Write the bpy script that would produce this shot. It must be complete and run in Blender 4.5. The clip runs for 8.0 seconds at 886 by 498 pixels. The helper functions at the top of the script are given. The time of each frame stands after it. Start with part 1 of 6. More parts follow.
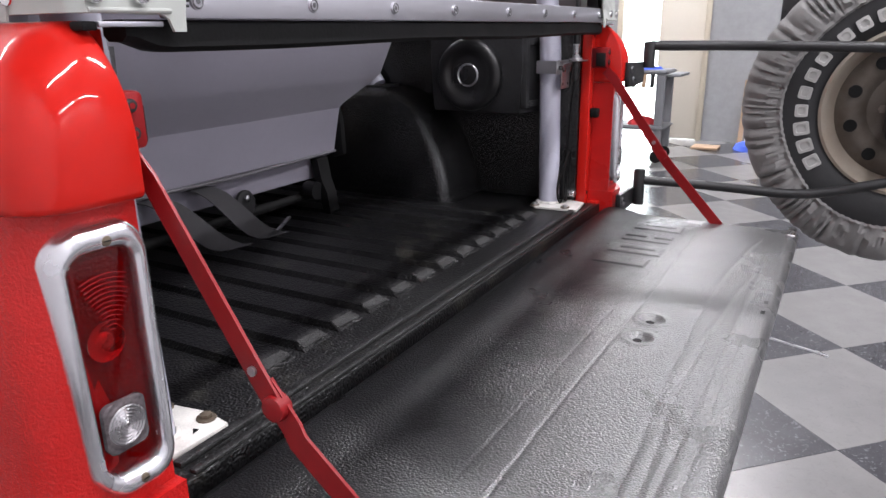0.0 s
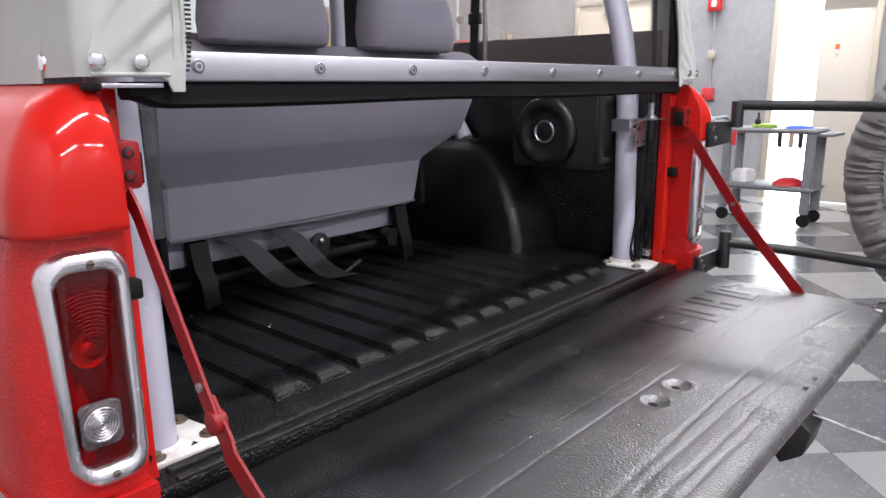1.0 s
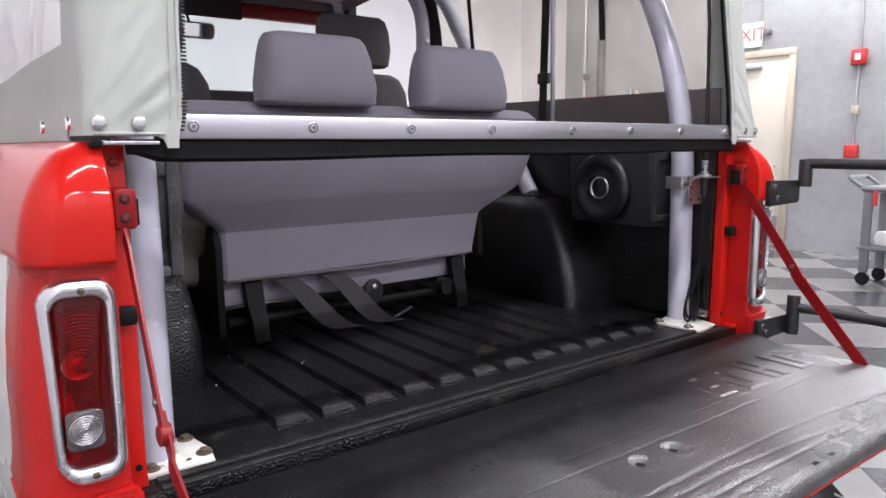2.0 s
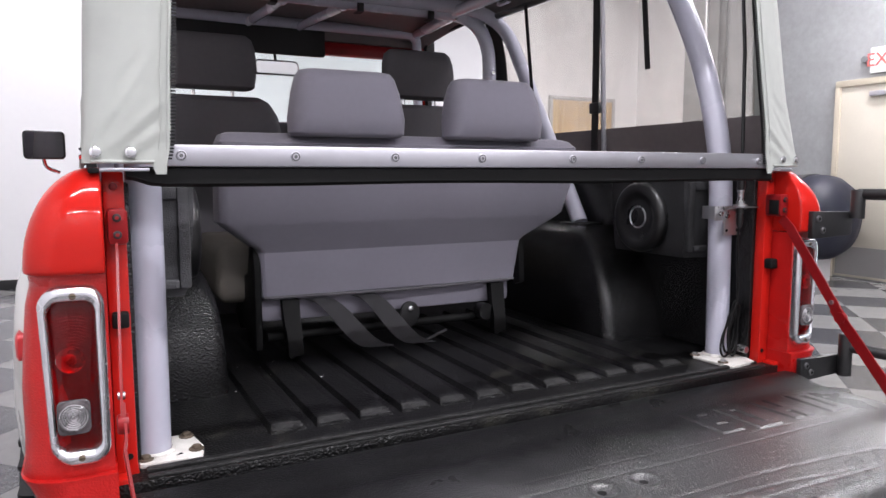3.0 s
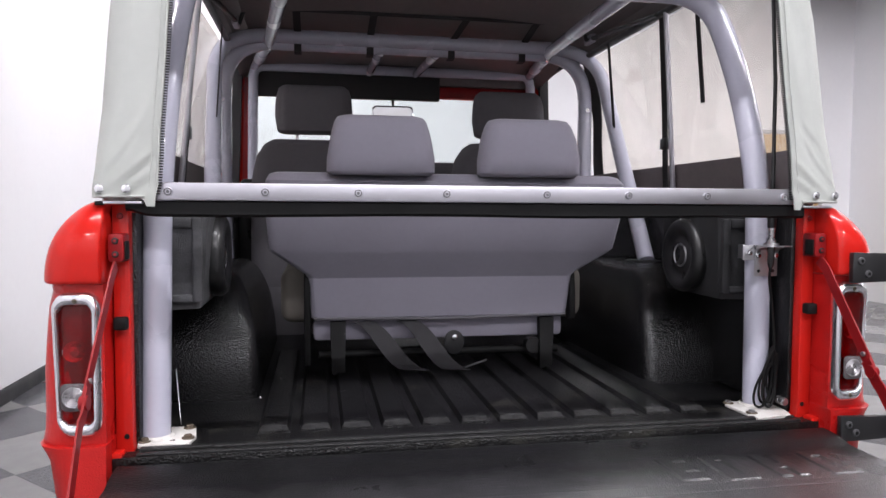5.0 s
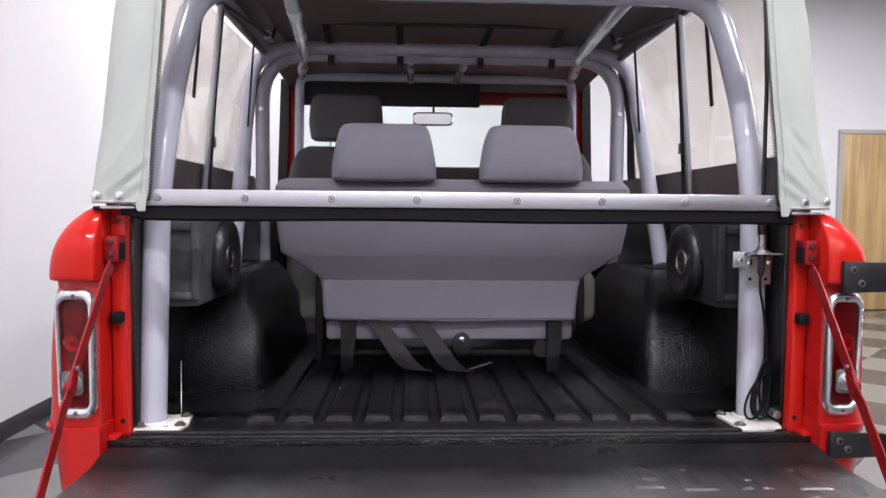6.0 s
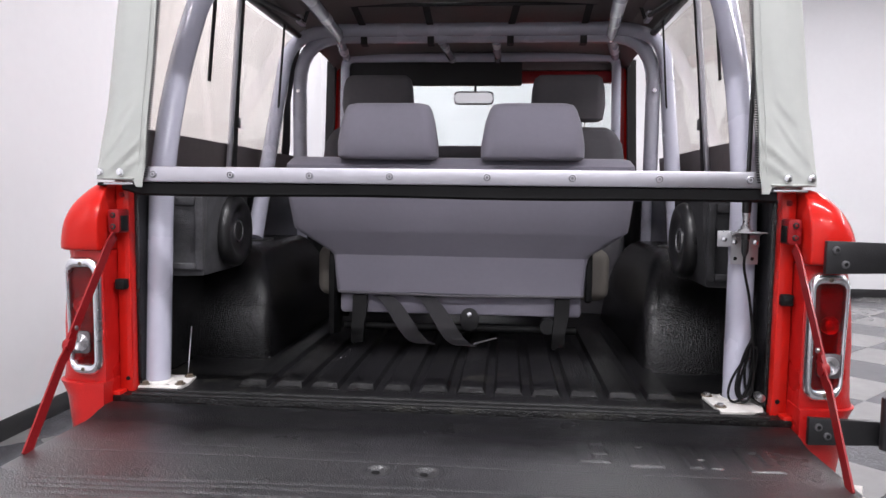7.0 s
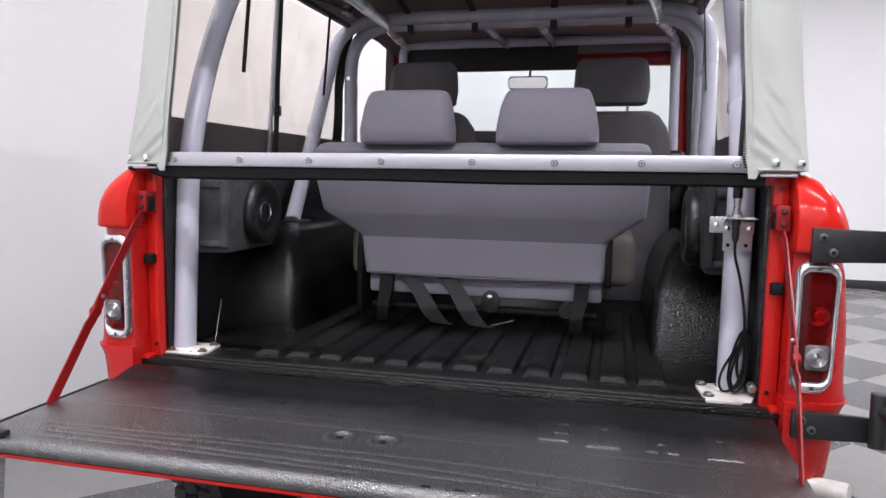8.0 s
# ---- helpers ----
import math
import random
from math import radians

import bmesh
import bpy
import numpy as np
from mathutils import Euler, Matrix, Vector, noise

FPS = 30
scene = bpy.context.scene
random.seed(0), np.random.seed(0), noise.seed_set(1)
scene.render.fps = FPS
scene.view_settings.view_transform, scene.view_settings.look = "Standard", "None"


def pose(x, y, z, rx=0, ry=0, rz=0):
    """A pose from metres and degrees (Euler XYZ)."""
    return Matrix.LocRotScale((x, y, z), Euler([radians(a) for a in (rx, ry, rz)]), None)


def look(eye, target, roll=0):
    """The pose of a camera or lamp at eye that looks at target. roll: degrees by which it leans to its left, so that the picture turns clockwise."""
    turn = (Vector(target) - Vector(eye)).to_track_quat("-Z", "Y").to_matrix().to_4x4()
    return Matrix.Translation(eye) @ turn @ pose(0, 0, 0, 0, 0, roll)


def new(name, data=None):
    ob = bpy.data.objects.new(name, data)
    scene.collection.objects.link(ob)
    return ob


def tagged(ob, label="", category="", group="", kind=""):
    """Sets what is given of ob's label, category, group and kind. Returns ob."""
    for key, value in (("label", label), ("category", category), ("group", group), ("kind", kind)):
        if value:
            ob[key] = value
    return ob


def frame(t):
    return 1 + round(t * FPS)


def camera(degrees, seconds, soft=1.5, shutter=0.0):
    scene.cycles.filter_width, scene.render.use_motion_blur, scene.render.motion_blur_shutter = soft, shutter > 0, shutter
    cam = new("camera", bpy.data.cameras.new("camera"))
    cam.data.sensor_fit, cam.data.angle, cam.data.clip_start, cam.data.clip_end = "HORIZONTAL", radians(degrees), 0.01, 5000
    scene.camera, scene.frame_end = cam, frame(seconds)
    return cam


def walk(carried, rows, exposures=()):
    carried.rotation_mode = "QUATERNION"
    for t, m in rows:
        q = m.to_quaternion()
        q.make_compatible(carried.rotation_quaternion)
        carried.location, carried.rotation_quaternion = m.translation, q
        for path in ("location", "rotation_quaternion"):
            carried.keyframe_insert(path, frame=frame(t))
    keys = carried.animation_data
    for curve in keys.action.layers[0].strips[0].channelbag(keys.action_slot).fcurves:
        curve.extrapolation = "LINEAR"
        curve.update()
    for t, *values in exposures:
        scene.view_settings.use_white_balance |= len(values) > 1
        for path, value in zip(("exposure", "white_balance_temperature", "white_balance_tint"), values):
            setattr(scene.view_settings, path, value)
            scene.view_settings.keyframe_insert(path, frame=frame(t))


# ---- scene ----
cam = camera(64.5, 8.0)
PATH = [
    (0, (-1.144, -0.57, 1.306), (0.513, 0.379, 0.711), -0.8),
    (0.5, (-1.11, -0.667, 1.31), (0.455, 0.461, 0.78), -0.7),
    (1, (-1.063, -0.762, 1.31), (0.388, 0.539, 0.862), -0.5),
    (1.5, (-1.008, -0.861, 1.312), (0.32, 0.59, 0.949), -0.4),
    (3, (-0.766, -1.134, 1.308), (0.137, 0.638, 1.095), -0.1),
    (3.5, (-0.671, -1.212, 1.304), (0.09, 0.629, 1.123), -0.1),
    (4, (-0.582, -1.27, 1.302), (0.057, 0.62, 1.16), 0.1),
    (4.5, (-0.475, -1.325, 1.3), (0.018, 0.609, 1.179), 0.2),
    (6, (-0.123, -1.45, 1.307), (-0.029, 0.545, 1.208), 0.5),
    (6.5, (0.002, -1.473, 1.303), (-0.031, 0.524, 1.188), 0.6),
    (7, (0.137, -1.489, 1.301), (-0.037, 0.497, 1.144), 0.7),
    (7.5, (0.267, -1.501, 1.302), (-0.049, 0.466, 1.127), 0.8),
    (8, (0.402, -1.504, 1.301), (-0.069, 0.43, 1.099), 0.9),
]
walk(cam, [(t, look(eye, target, roll)) for t, eye, target, roll in PATH])

# ---- world and light ----
world = bpy.data.worlds.new("room_air")
scene.world = world
world.use_nodes = True
world.node_tree.nodes["Background"].inputs[0].default_value = (0.75, 0.8, 0.9, 1)
world.node_tree.nodes["Background"].inputs[1].default_value = 0.3
scene.view_settings.exposure = 0.0

CEILING = 4.6
# the x 6.9 pair and the last lamp are added fill without known fixtures
LAMP_SPOTS = [(-0.6, -3.9), (-0.6, -1.05), (-0.6, 4.6), (2.4, -3.9), (2.4, -1.05), (2.4, 4.6), (6.9, 0.7), (6.9, 3.1), (5.2, 5.0), (-0.9, 7.3)]
LAMP_POWER = 135


def strip_lamp(x, y):
    data = bpy.data.lights.new("strip_lamp", "AREA")
    data.shape, data.size, data.size_y = "RECTANGLE", 2.2, 0.10
    data.energy, data.color = LAMP_POWER * (1.25 if x > 6 else 0.70 if x > 4 else 0.45 if y > 6 else 0.92), (0.955, 0.930, 0.99)
    ob = new("strip_lamp", data)
    ob.matrix_world = pose(x, y, CEILING - 0.16, 0, 0, 90 if x > 4 else 0)
    return ob


for lx, ly in LAMP_SPOTS:
    strip_lamp(lx, ly)


# ---- materials ----
def mat(name, color, rough=0.5, metal=0.0, coat=0.0, spread=0.12, scale=6.0, bump=0.0, bump_scale=200.0, second=None, spec=0.5,
        rough_spread=0.08, sheen=0.0, random_tone=0.0):
    """A surface with tone varied at two scales, and fine relief."""
    m = bpy.data.materials.new(name)
    m.use_nodes = True
    nt = m.node_tree
    n, l = nt.nodes, nt.links
    p = n["Principled BSDF"]
    p.inputs["Roughness"].default_value, p.inputs["Metallic"].default_value = rough, metal
    p.inputs["Coat Weight"].default_value, p.inputs["Coat Roughness"].default_value = coat, 0.04
    p.inputs["Specular IOR Level"].default_value = spec
    p.inputs["Sheen Weight"].default_value = sheen
    co = n.new("ShaderNodeTexCoord")
    big, small = n.new("ShaderNodeTexNoise"), n.new("ShaderNodeTexNoise")
    big.inputs["Scale"].default_value, small.inputs["Scale"].default_value = scale, scale * 14
    big.inputs["Detail"].default_value, small.inputs["Detail"].default_value = 5, 3
    l.new(co.outputs["Object"], big.inputs["Vector"])
    l.new(co.outputs["Object"], small.inputs["Vector"])
    add = n.new("ShaderNodeMath")
    add.operation = "MULTIPLY_ADD"
    add.inputs[1].default_value = 0.4
    l.new(small.outputs["Fac"], add.inputs[0])
    l.new(big.outputs["Fac"], add.inputs[2])
    ramp = n.new("ShaderNodeMapRange")
    ramp.inputs["From Min"].default_value, ramp.inputs["From Max"].default_value = 0.4, 1.0
    l.new(add.outputs[0], ramp.inputs["Value"])
    mix = n.new("ShaderNodeMix")
    mix.data_type = "RGBA"
    dark = [c * (1 - spread) for c in color]
    lite = [min(1, c * (1 + spread)) for c in color]
    if second:
        lite = second
    mix.inputs["A"].default_value, mix.inputs["B"].default_value = (*dark, 1), (*lite, 1)
    l.new(ramp.outputs[0], mix.inputs["Factor"])
    last = mix.outputs["Result"]
    if random_tone:
        info, hsv = n.new("ShaderNodeObjectInfo"), n.new("ShaderNodeHueSaturation")
        rr = n.new("ShaderNodeMapRange")
        rr.inputs["To Min"].default_value, rr.inputs["To Max"].default_value = 1 - random_tone, 1 + random_tone
        l.new(info.outputs["Random"], rr.inputs["Value"])
        l.new(rr.outputs[0], hsv.inputs["Value"])
        l.new(last, hsv.inputs["Color"])
        last = hsv.outputs["Color"]
    l.new(last, p.inputs["Base Color"])
    if rough_spread:
        r = n.new("ShaderNodeMapRange")
        r.inputs["From Min"].default_value, r.inputs["From Max"].default_value = 0.35, 0.7
        r.inputs["To Min"].default_value, r.inputs["To Max"].default_value = max(0.02, rough - rough_spread), min(1, rough + rough_spread)
        l.new(big.outputs["Fac"], r.inputs["Value"])
        l.new(r.outputs[0], p.inputs["Roughness"])
    if bump:
        b, bn = n.new("ShaderNodeBump"), n.new("ShaderNodeTexNoise")
        bn.inputs["Scale"].default_value, bn.inputs["Detail"].default_value = bump_scale, 3
        b.inputs["Strength"].default_value, b.inputs["Distance"].default_value = bump, 0.002
        l.new(co.outputs["Object"], bn.inputs["Vector"])
        l.new(bn.outputs["Fac"], b.inputs["Height"])
        l.new(b.outputs["Normal"], p.inputs["Normal"])
    return m


def liner_mat(name, color, patchy, rough=0.42, spec=0.5, low=0.3, depth=0.002, grain=230, dust=0.0):
    """Sprayed bed liner: black, with a pebbled skin that is worn smooth in places."""
    m = mat(name, color, rough, spread=0.55, scale=5, spec=spec, rough_spread=0.03)
    n, l = m.node_tree.nodes, m.node_tree.links
    p = n["Principled BSDF"]
    co = n.new("ShaderNodeTexCoord")
    peb, patch, b = n.new("ShaderNodeTexVoronoi"), n.new("ShaderNodeTexNoise"), n.new("ShaderNodeBump")
    peb.feature = "SMOOTH_F1"
    peb.inputs["Scale"].default_value = grain
    patch.inputs["Scale"].default_value, patch.inputs["Detail"].default_value = 8.0, 5
    r = n.new("ShaderNodeMapRange")
    r.inputs["From Min"].default_value, r.inputs["From Max"].default_value = 0.43, 0.62
    r.inputs["To Min"].default_value, r.inputs["To Max"].default_value = low, patchy
    l.new(co.outputs["Object"], peb.inputs["Vector"])
    l.new(co.outputs["Object"], patch.inputs["Vector"])
    l.new(patch.outputs["Fac"], r.inputs["Value"])
    l.new(r.outputs[0], b.inputs["Strength"])
    b.inputs["Distance"].default_value = depth
    l.new(peb.outputs["Distance"], b.inputs["Height"])
    l.new(b.outputs["Normal"], p.inputs["Normal"])
    if dust:
        # dried mud and dust in loose patches
        base = p.inputs["Base Color"].links[0].from_socket
        cloud, cut, mx = n.new("ShaderNodeTexNoise"), n.new("ShaderNodeMapRange"), n.new("ShaderNodeMix")
        cloud.inputs["Scale"].default_value, cloud.inputs["Detail"].default_value, cloud.inputs["Roughness"].default_value = 7.0, 8, 0.68
        cut.inputs["From Min"].default_value, cut.inputs["From Max"].default_value = 0.56, 0.74
        cut.inputs["To Max"].default_value = dust
        mx.data_type = "RGBA"
        mx.inputs["B"].default_value = (0.055, 0.053, 0.042, 1)
        l.new(co.outputs["Object"], cloud.inputs["Vector"])
        l.new(cloud.outputs["Fac"], cut.inputs["Value"])
        l.new(cut.outputs[0], mx.inputs["Factor"])
        l.new(base, mx.inputs["A"])
        l.new(mx.outputs["Result"], p.inputs["Base Color"])
    return m


def gate_mat(name, color):
    """Worn liner of the tailgate: rubbed flat and dull, with islands of shiny pebbled spray left, most at the free edge."""
    m = mat(name, color, 0.42, spread=0.5, scale=6, spec=0.85, rough_spread=0.0)
    n, l = m.node_tree.nodes, m.node_tree.links
    p = n["Principled BSDF"]
    co, sep, run = n.new("ShaderNodeTexCoord"), n.new("ShaderNodeSeparateXYZ"), n.new("ShaderNodeMapRange")
    isle, add, mask = n.new("ShaderNodeTexNoise"), n.new("ShaderNodeMath"), n.new("ShaderNodeMapRange")
    isle.inputs["Scale"].default_value, isle.inputs["Detail"].default_value, isle.inputs["Roughness"].default_value = 6.5, 6, 0.55
    run.inputs["From Min"].default_value, run.inputs["From Max"].default_value = -1.22, -1.39
    run.inputs["To Min"].default_value, run.inputs["To Max"].default_value = 0.0, 0.15
    mask.inputs["From Min"].default_value, mask.inputs["From Max"].default_value = 0.40, 0.72
    l.new(co.outputs["Object"], sep.inputs[0])
    l.new(sep.outputs["Y"], run.inputs["Value"])
    l.new(co.outputs["Object"], isle.inputs["Vector"])
    l.new(isle.outputs["Fac"], add.inputs[0])
    l.new(run.outputs[0], add.inputs[1])
    near, both = n.new("ShaderNodeMapRange"), n.new("ShaderNodeMath")
    near.inputs["From Min"].default_value, near.inputs["From Max"].default_value = -1.19, -1.07
    near.inputs["To Min"].default_value, near.inputs["To Max"].default_value = 0.0, 0.07
    l.new(sep.outputs["Y"], near.inputs["Value"])
    l.new(add.outputs[0], both.inputs[0])
    l.new(near.outputs[0], both.inputs[1])
    l.new(both.outputs[0], mask.inputs["Value"])
    grain, fine = n.new("ShaderNodeTexVoronoi"), n.new("ShaderNodeTexNoise")
    grain.inputs["Scale"].default_value = 310
    fine.inputs["Scale"].default_value, fine.inputs["Detail"].default_value = 520, 3
    flat, b1, b2, height = n.new("ShaderNodeMapRange"), n.new("ShaderNodeBump"), n.new("ShaderNodeBump"), n.new("ShaderNodeMath")
    flat.inputs["To Min"].default_value, flat.inputs["To Max"].default_value = 0.28, 0.66
    height.operation = "SUBTRACT"
    height.inputs[0].default_value = 1.0
    l.new(co.outputs["Object"], grain.inputs["Vector"])
    l.new(co.outputs["Object"], fine.inputs["Vector"])
    l.new(grain.outputs["Distance"], height.inputs[1])
    l.new(mask.outputs[0], flat.inputs["Value"])
    b1.inputs["Strength"].default_value, b1.inputs["Distance"].default_value = 0.25, 0.001
    l.new(fine.outputs["Fac"], b1.inputs["Height"])
    l.new(flat.outputs[0], b2.inputs["Strength"])
    b2.inputs["Distance"].default_value = 0.0019
    l.new(height.outputs[0], b2.inputs["Height"])
    l.new(b1.outputs["Normal"], b2.inputs["Normal"])
    l.new(b2.outputs["Normal"], p.inputs["Normal"])
    l.new(b2.outputs["Normal"], p.inputs["Coat Normal"])
    shine = n.new("ShaderNodeMapRange")
    shine.inputs["To Min"].default_value, shine.inputs["To Max"].default_value = 0.40, 0.26
    l.new(mask.outputs[0], shine.inputs["Value"])
    l.new(shine.outputs[0], p.inputs["Roughness"])
    p.inputs["Coat Roughness"].default_value, p.inputs["Coat IOR"].default_value = 0.46, 1.9
    # rubbed to a polish away from the hinge
    rub, blot, polish, coat = n.new("ShaderNodeMapRange"), n.new("ShaderNodeMath"), n.new("ShaderNodeMapRange"), n.new("ShaderNodeMapRange")
    rub.inputs["From Min"].default_value, rub.inputs["From Max"].default_value = -1.02, -1.16
    rub.clamp = False
    blot.operation = "MULTIPLY_ADD"
    blot.inputs[1].default_value = 1.2
    l.new(sep.outputs["Y"], rub.inputs["Value"])
    l.new(isle.outputs["Fac"], blot.inputs[0])
    l.new(rub.outputs[0], blot.inputs[2])
    polish.inputs["From Min"].default_value, polish.inputs["From Max"].default_value = 0.7, 1.5
    polish.inputs["To Min"].default_value, polish.inputs["To Max"].default_value = 0.20, 1.0
    coat.inputs["From Min"].default_value, coat.inputs["From Max"].default_value = 0.7, 1.6
    coat.inputs["To Min"].default_value, coat.inputs["To Max"].default_value = 0.03, 1.0
    l.new(blot.outputs[0], polish.inputs["Value"])
    l.new(blot.outputs[0], coat.inputs["Value"])
    l.new(polish.outputs[0], p.inputs["Specular IOR Level"])
    l.new(coat.outputs[0], p.inputs["Coat Weight"])
    return m


def clear_mat(name, tint, gloss=0.04, rough=0.03, haze=0.0):
    """A thin clear sheet: lets the light through, mirrors more at a slant, and may be a little cloudy."""
    m = bpy.data.materials.new(name)
    m.use_nodes = True
    n, l = m.node_tree.nodes, m.node_tree.links
    n.remove(n["Principled BSDF"])
    tr, gl, mx, fr = (n.new("ShaderNodeBsdfTransparent"), n.new("ShaderNodeBsdfGlossy"), n.new("ShaderNodeMixShader"), n.new("ShaderNodeLayerWeight"))
    tr.inputs["Color"].default_value = (*tint, 1)
    gl.inputs["Roughness"].default_value = rough
    fr.inputs["Blend"].default_value = 0.5
    power, part_gloss = n.new("ShaderNodeMath"), n.new("ShaderNodeMapRange")
    power.operation = "POWER"
    power.inputs[1].default_value = 5.0
    part_gloss.inputs["To Min"].default_value, part_gloss.inputs["To Max"].default_value = gloss, 0.9
    l.new(fr.outputs["Facing"], power.inputs[0])
    l.new(power.outputs[0], part_gloss.inputs["Value"])
    l.new(part_gloss.outputs[0], mx.inputs["Fac"])
    clear = tr
    if haze:
        cloud, both = n.new("ShaderNodeBsdfTranslucent"), n.new("ShaderNodeMixShader")
        cloud.inputs["Color"].default_value = (0.9, 0.88, 0.85, 1)
        spots, co, rr = n.new("ShaderNodeTexNoise"), n.new("ShaderNodeTexCoord"), n.new("ShaderNodeMapRange")
        spots.inputs["Scale"].default_value, spots.inputs["Detail"].default_value = 5.0, 4
        rr.inputs["From Min"].default_value, rr.inputs["From Max"].default_value = 0.3, 0.7
        rr.inputs["To Min"].default_value, rr.inputs["To Max"].default_value = haze * 0.5, haze * 1.5
        l.new(co.outputs["Object"], spots.inputs["Vector"])
        l.new(spots.outputs["Fac"], rr.inputs["Value"])
        l.new(rr.outputs[0], both.inputs["Fac"])
        l.new(tr.outputs[0], both.inputs[1])
        l.new(cloud.outputs[0], both.inputs[2])
        clear = both
    l.new(clear.outputs[0], mx.inputs[1])
    l.new(gl.outputs[0], mx.inputs[2])
    l.new(mx.outputs[0], n["Material Output"].inputs["Surface"])
    return m


def glow_mat(name, color, strength):
    m = bpy.data.materials.new(name)
    m.use_nodes = True
    n, l = m.node_tree.nodes, m.node_tree.links
    n.remove(n["Principled BSDF"])
    e = n.new("ShaderNodeEmission")
    e.inputs["Color"].default_value, e.inputs["Strength"].default_value = (*color, 1), strength
    l.new(e.outputs[0], n["Material Output"].inputs["Surface"])
    return m


def lens_mat(name, color, trans, centre, rings):
    """Moulded plastic lens with concentric prism rings round a point (x, z)."""
    m = mat(name, color, 0.16, coat=0.0, spread=0.85, scale=20, rough_spread=0.03, spec=0.4)
    n, l = m.node_tree.nodes, m.node_tree.links
    p = n["Principled BSDF"]
    p.inputs["Transmission Weight"].default_value = trans
    co, sub, ln, sn, b = (n.new("ShaderNodeTexCoord"), n.new("ShaderNodeVectorMath"), n.new("ShaderNodeVectorMath"), n.new("ShaderNodeMath"), n.new("ShaderNodeBump"))
    flat = n.new("ShaderNodeVectorMath")
    flat.operation = "MULTIPLY"
    flat.inputs[1].default_value = (1, 0, 1)
    sub.operation, ln.operation, sn.operation = "SUBTRACT", "LENGTH", "PINGPONG"
    sub.inputs[1].default_value = (centre[0], 0, centre[1])
    sn.inputs[1].default_value = rings
    l.new(co.outputs["Object"], flat.inputs[0])
    l.new(flat.outputs[0], sub.inputs[0])
    l.new(sub.outputs[0], ln.inputs[0])
    l.new(ln.outputs["Value"], sn.inputs[0])
    fade, mul = n.new("ShaderNodeMapRange"), n.new("ShaderNodeMath")
    fade.inputs["From Min"].default_value, fade.inputs["From Max"].default_value = 0.012, 0.05
    fade.inputs["To Min"].default_value, fade.inputs["To Max"].default_value = 1.0, 0.18
    mul.operation = "MULTIPLY"
    l.new(ln.outputs["Value"], fade.inputs["Value"])
    l.new(sn.outputs[0], mul.inputs[0])
    l.new(fade.outputs[0], mul.inputs[1])
    l.new(mul.outputs[0], b.inputs["Height"])
    b.inputs["Strength"].default_value, b.inputs["Distance"].default_value = 0.32, 1.0
    l.new(b.outputs["Normal"], p.inputs["Normal"])
    return m


RED = mat("red_gloss_paint", (0.48, 0.012, 0.008), 0.35, coat=0.5, spread=0.05, scale=3, rough_spread=0.03, spec=0.05, bump=0.05, bump_scale=140)
RED_ROUGH = mat("red_textured_paint", (0.47, 0.010, 0.009), 0.30, coat=0.15, spread=0.1, scale=5, bump=0.75, bump_scale=300, spec=0.35)
# strap paint, also the darker red that puts shade on the windscreen frame
RED_STRAP_SHADE = mat("red_painted_steel", (0.22, 0.007, 0.009), 0.36, spread=0.18, scale=14, bump=0.1, bump_scale=120, spec=0.3)
BODY_WHITE = mat("white_body_paint", (0.70, 0.69, 0.66), 0.35, coat=0.6, spread=0.04, scale=3)
LINER = liner_mat("black_bed_liner", (0.0060, 0.0060, 0.0064), 1.0, 0.20, 0.55, 0.80, 0.0020, 270)
LINER_GATE = gate_mat("worn_bed_liner", (0.0072, 0.0072, 0.0076))
LINER_FLOOR = liner_mat("black_floor_liner", (0.0040, 0.0040, 0.0043), 1.0, 0.34, 0.42, 0.8, 0.0022, 250, 0.55)
LINER_WORN = mat("rubbed_bed_liner", (0.015, 0.015, 0.015), 0.42, spread=0.8, scale=70, bump=0.8, bump_scale=300)
RUBBER = mat("black_rubber", (0.0048, 0.0048, 0.005), 0.65, spread=0.25, scale=12, bump=0.15, spec=0.22)
BLACK_CLOTH = mat("black_cloth", (0.022, 0.021, 0.022), 0.85, spread=0.2, scale=6, bump=0.3, bump_scale=900)
ROOF_CLOTH = mat("dark_roof_cloth", (0.165, 0.142, 0.142), 0.8, spread=0.2, scale=4, bump=0.3, bump_scale=800)
BLACK_STEEL = mat("black_powder_coat", (0.014, 0.014, 0.015), 0.42, spread=0.25, scale=10, bump=0.25, bump_scale=400)
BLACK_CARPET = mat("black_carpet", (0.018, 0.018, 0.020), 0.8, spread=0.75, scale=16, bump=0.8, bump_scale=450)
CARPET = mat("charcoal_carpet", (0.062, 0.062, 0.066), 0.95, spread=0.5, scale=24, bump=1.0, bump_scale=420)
PLASTIC = mat("black_plastic", (0.010, 0.010, 0.0105), 0.35, spread=0.2, scale=10)
TUBE = mat("silver_grey_tube_paint", (0.46, 0.46, 0.54), 0.26, coat=0.6, spread=0.05, scale=5)
WHITE_STEEL = mat("chipped_white_steel", (0.60, 0.585, 0.55), 0.45, spread=0.3, scale=26)
RUSTY = mat("rusty_bolt", (0.15, 0.12, 0.09), 0.55, metal=0.6, spread=0.4, scale=60)
ALU = mat("brushed_aluminium", (0.55, 0.545, 0.585), 0.36, metal=0.9, spread=0.04, scale=3, rough_spread=0.04)
CHROME = mat("chrome", (0.86, 0.86, 0.88), 0.15, metal=1.0, spread=0.04, scale=12, rough_spread=0.05)
ZINC_DARK = mat("dull_zinc", (0.16, 0.16, 0.165), 0.45, metal=0.8, spread=0.15, scale=25)
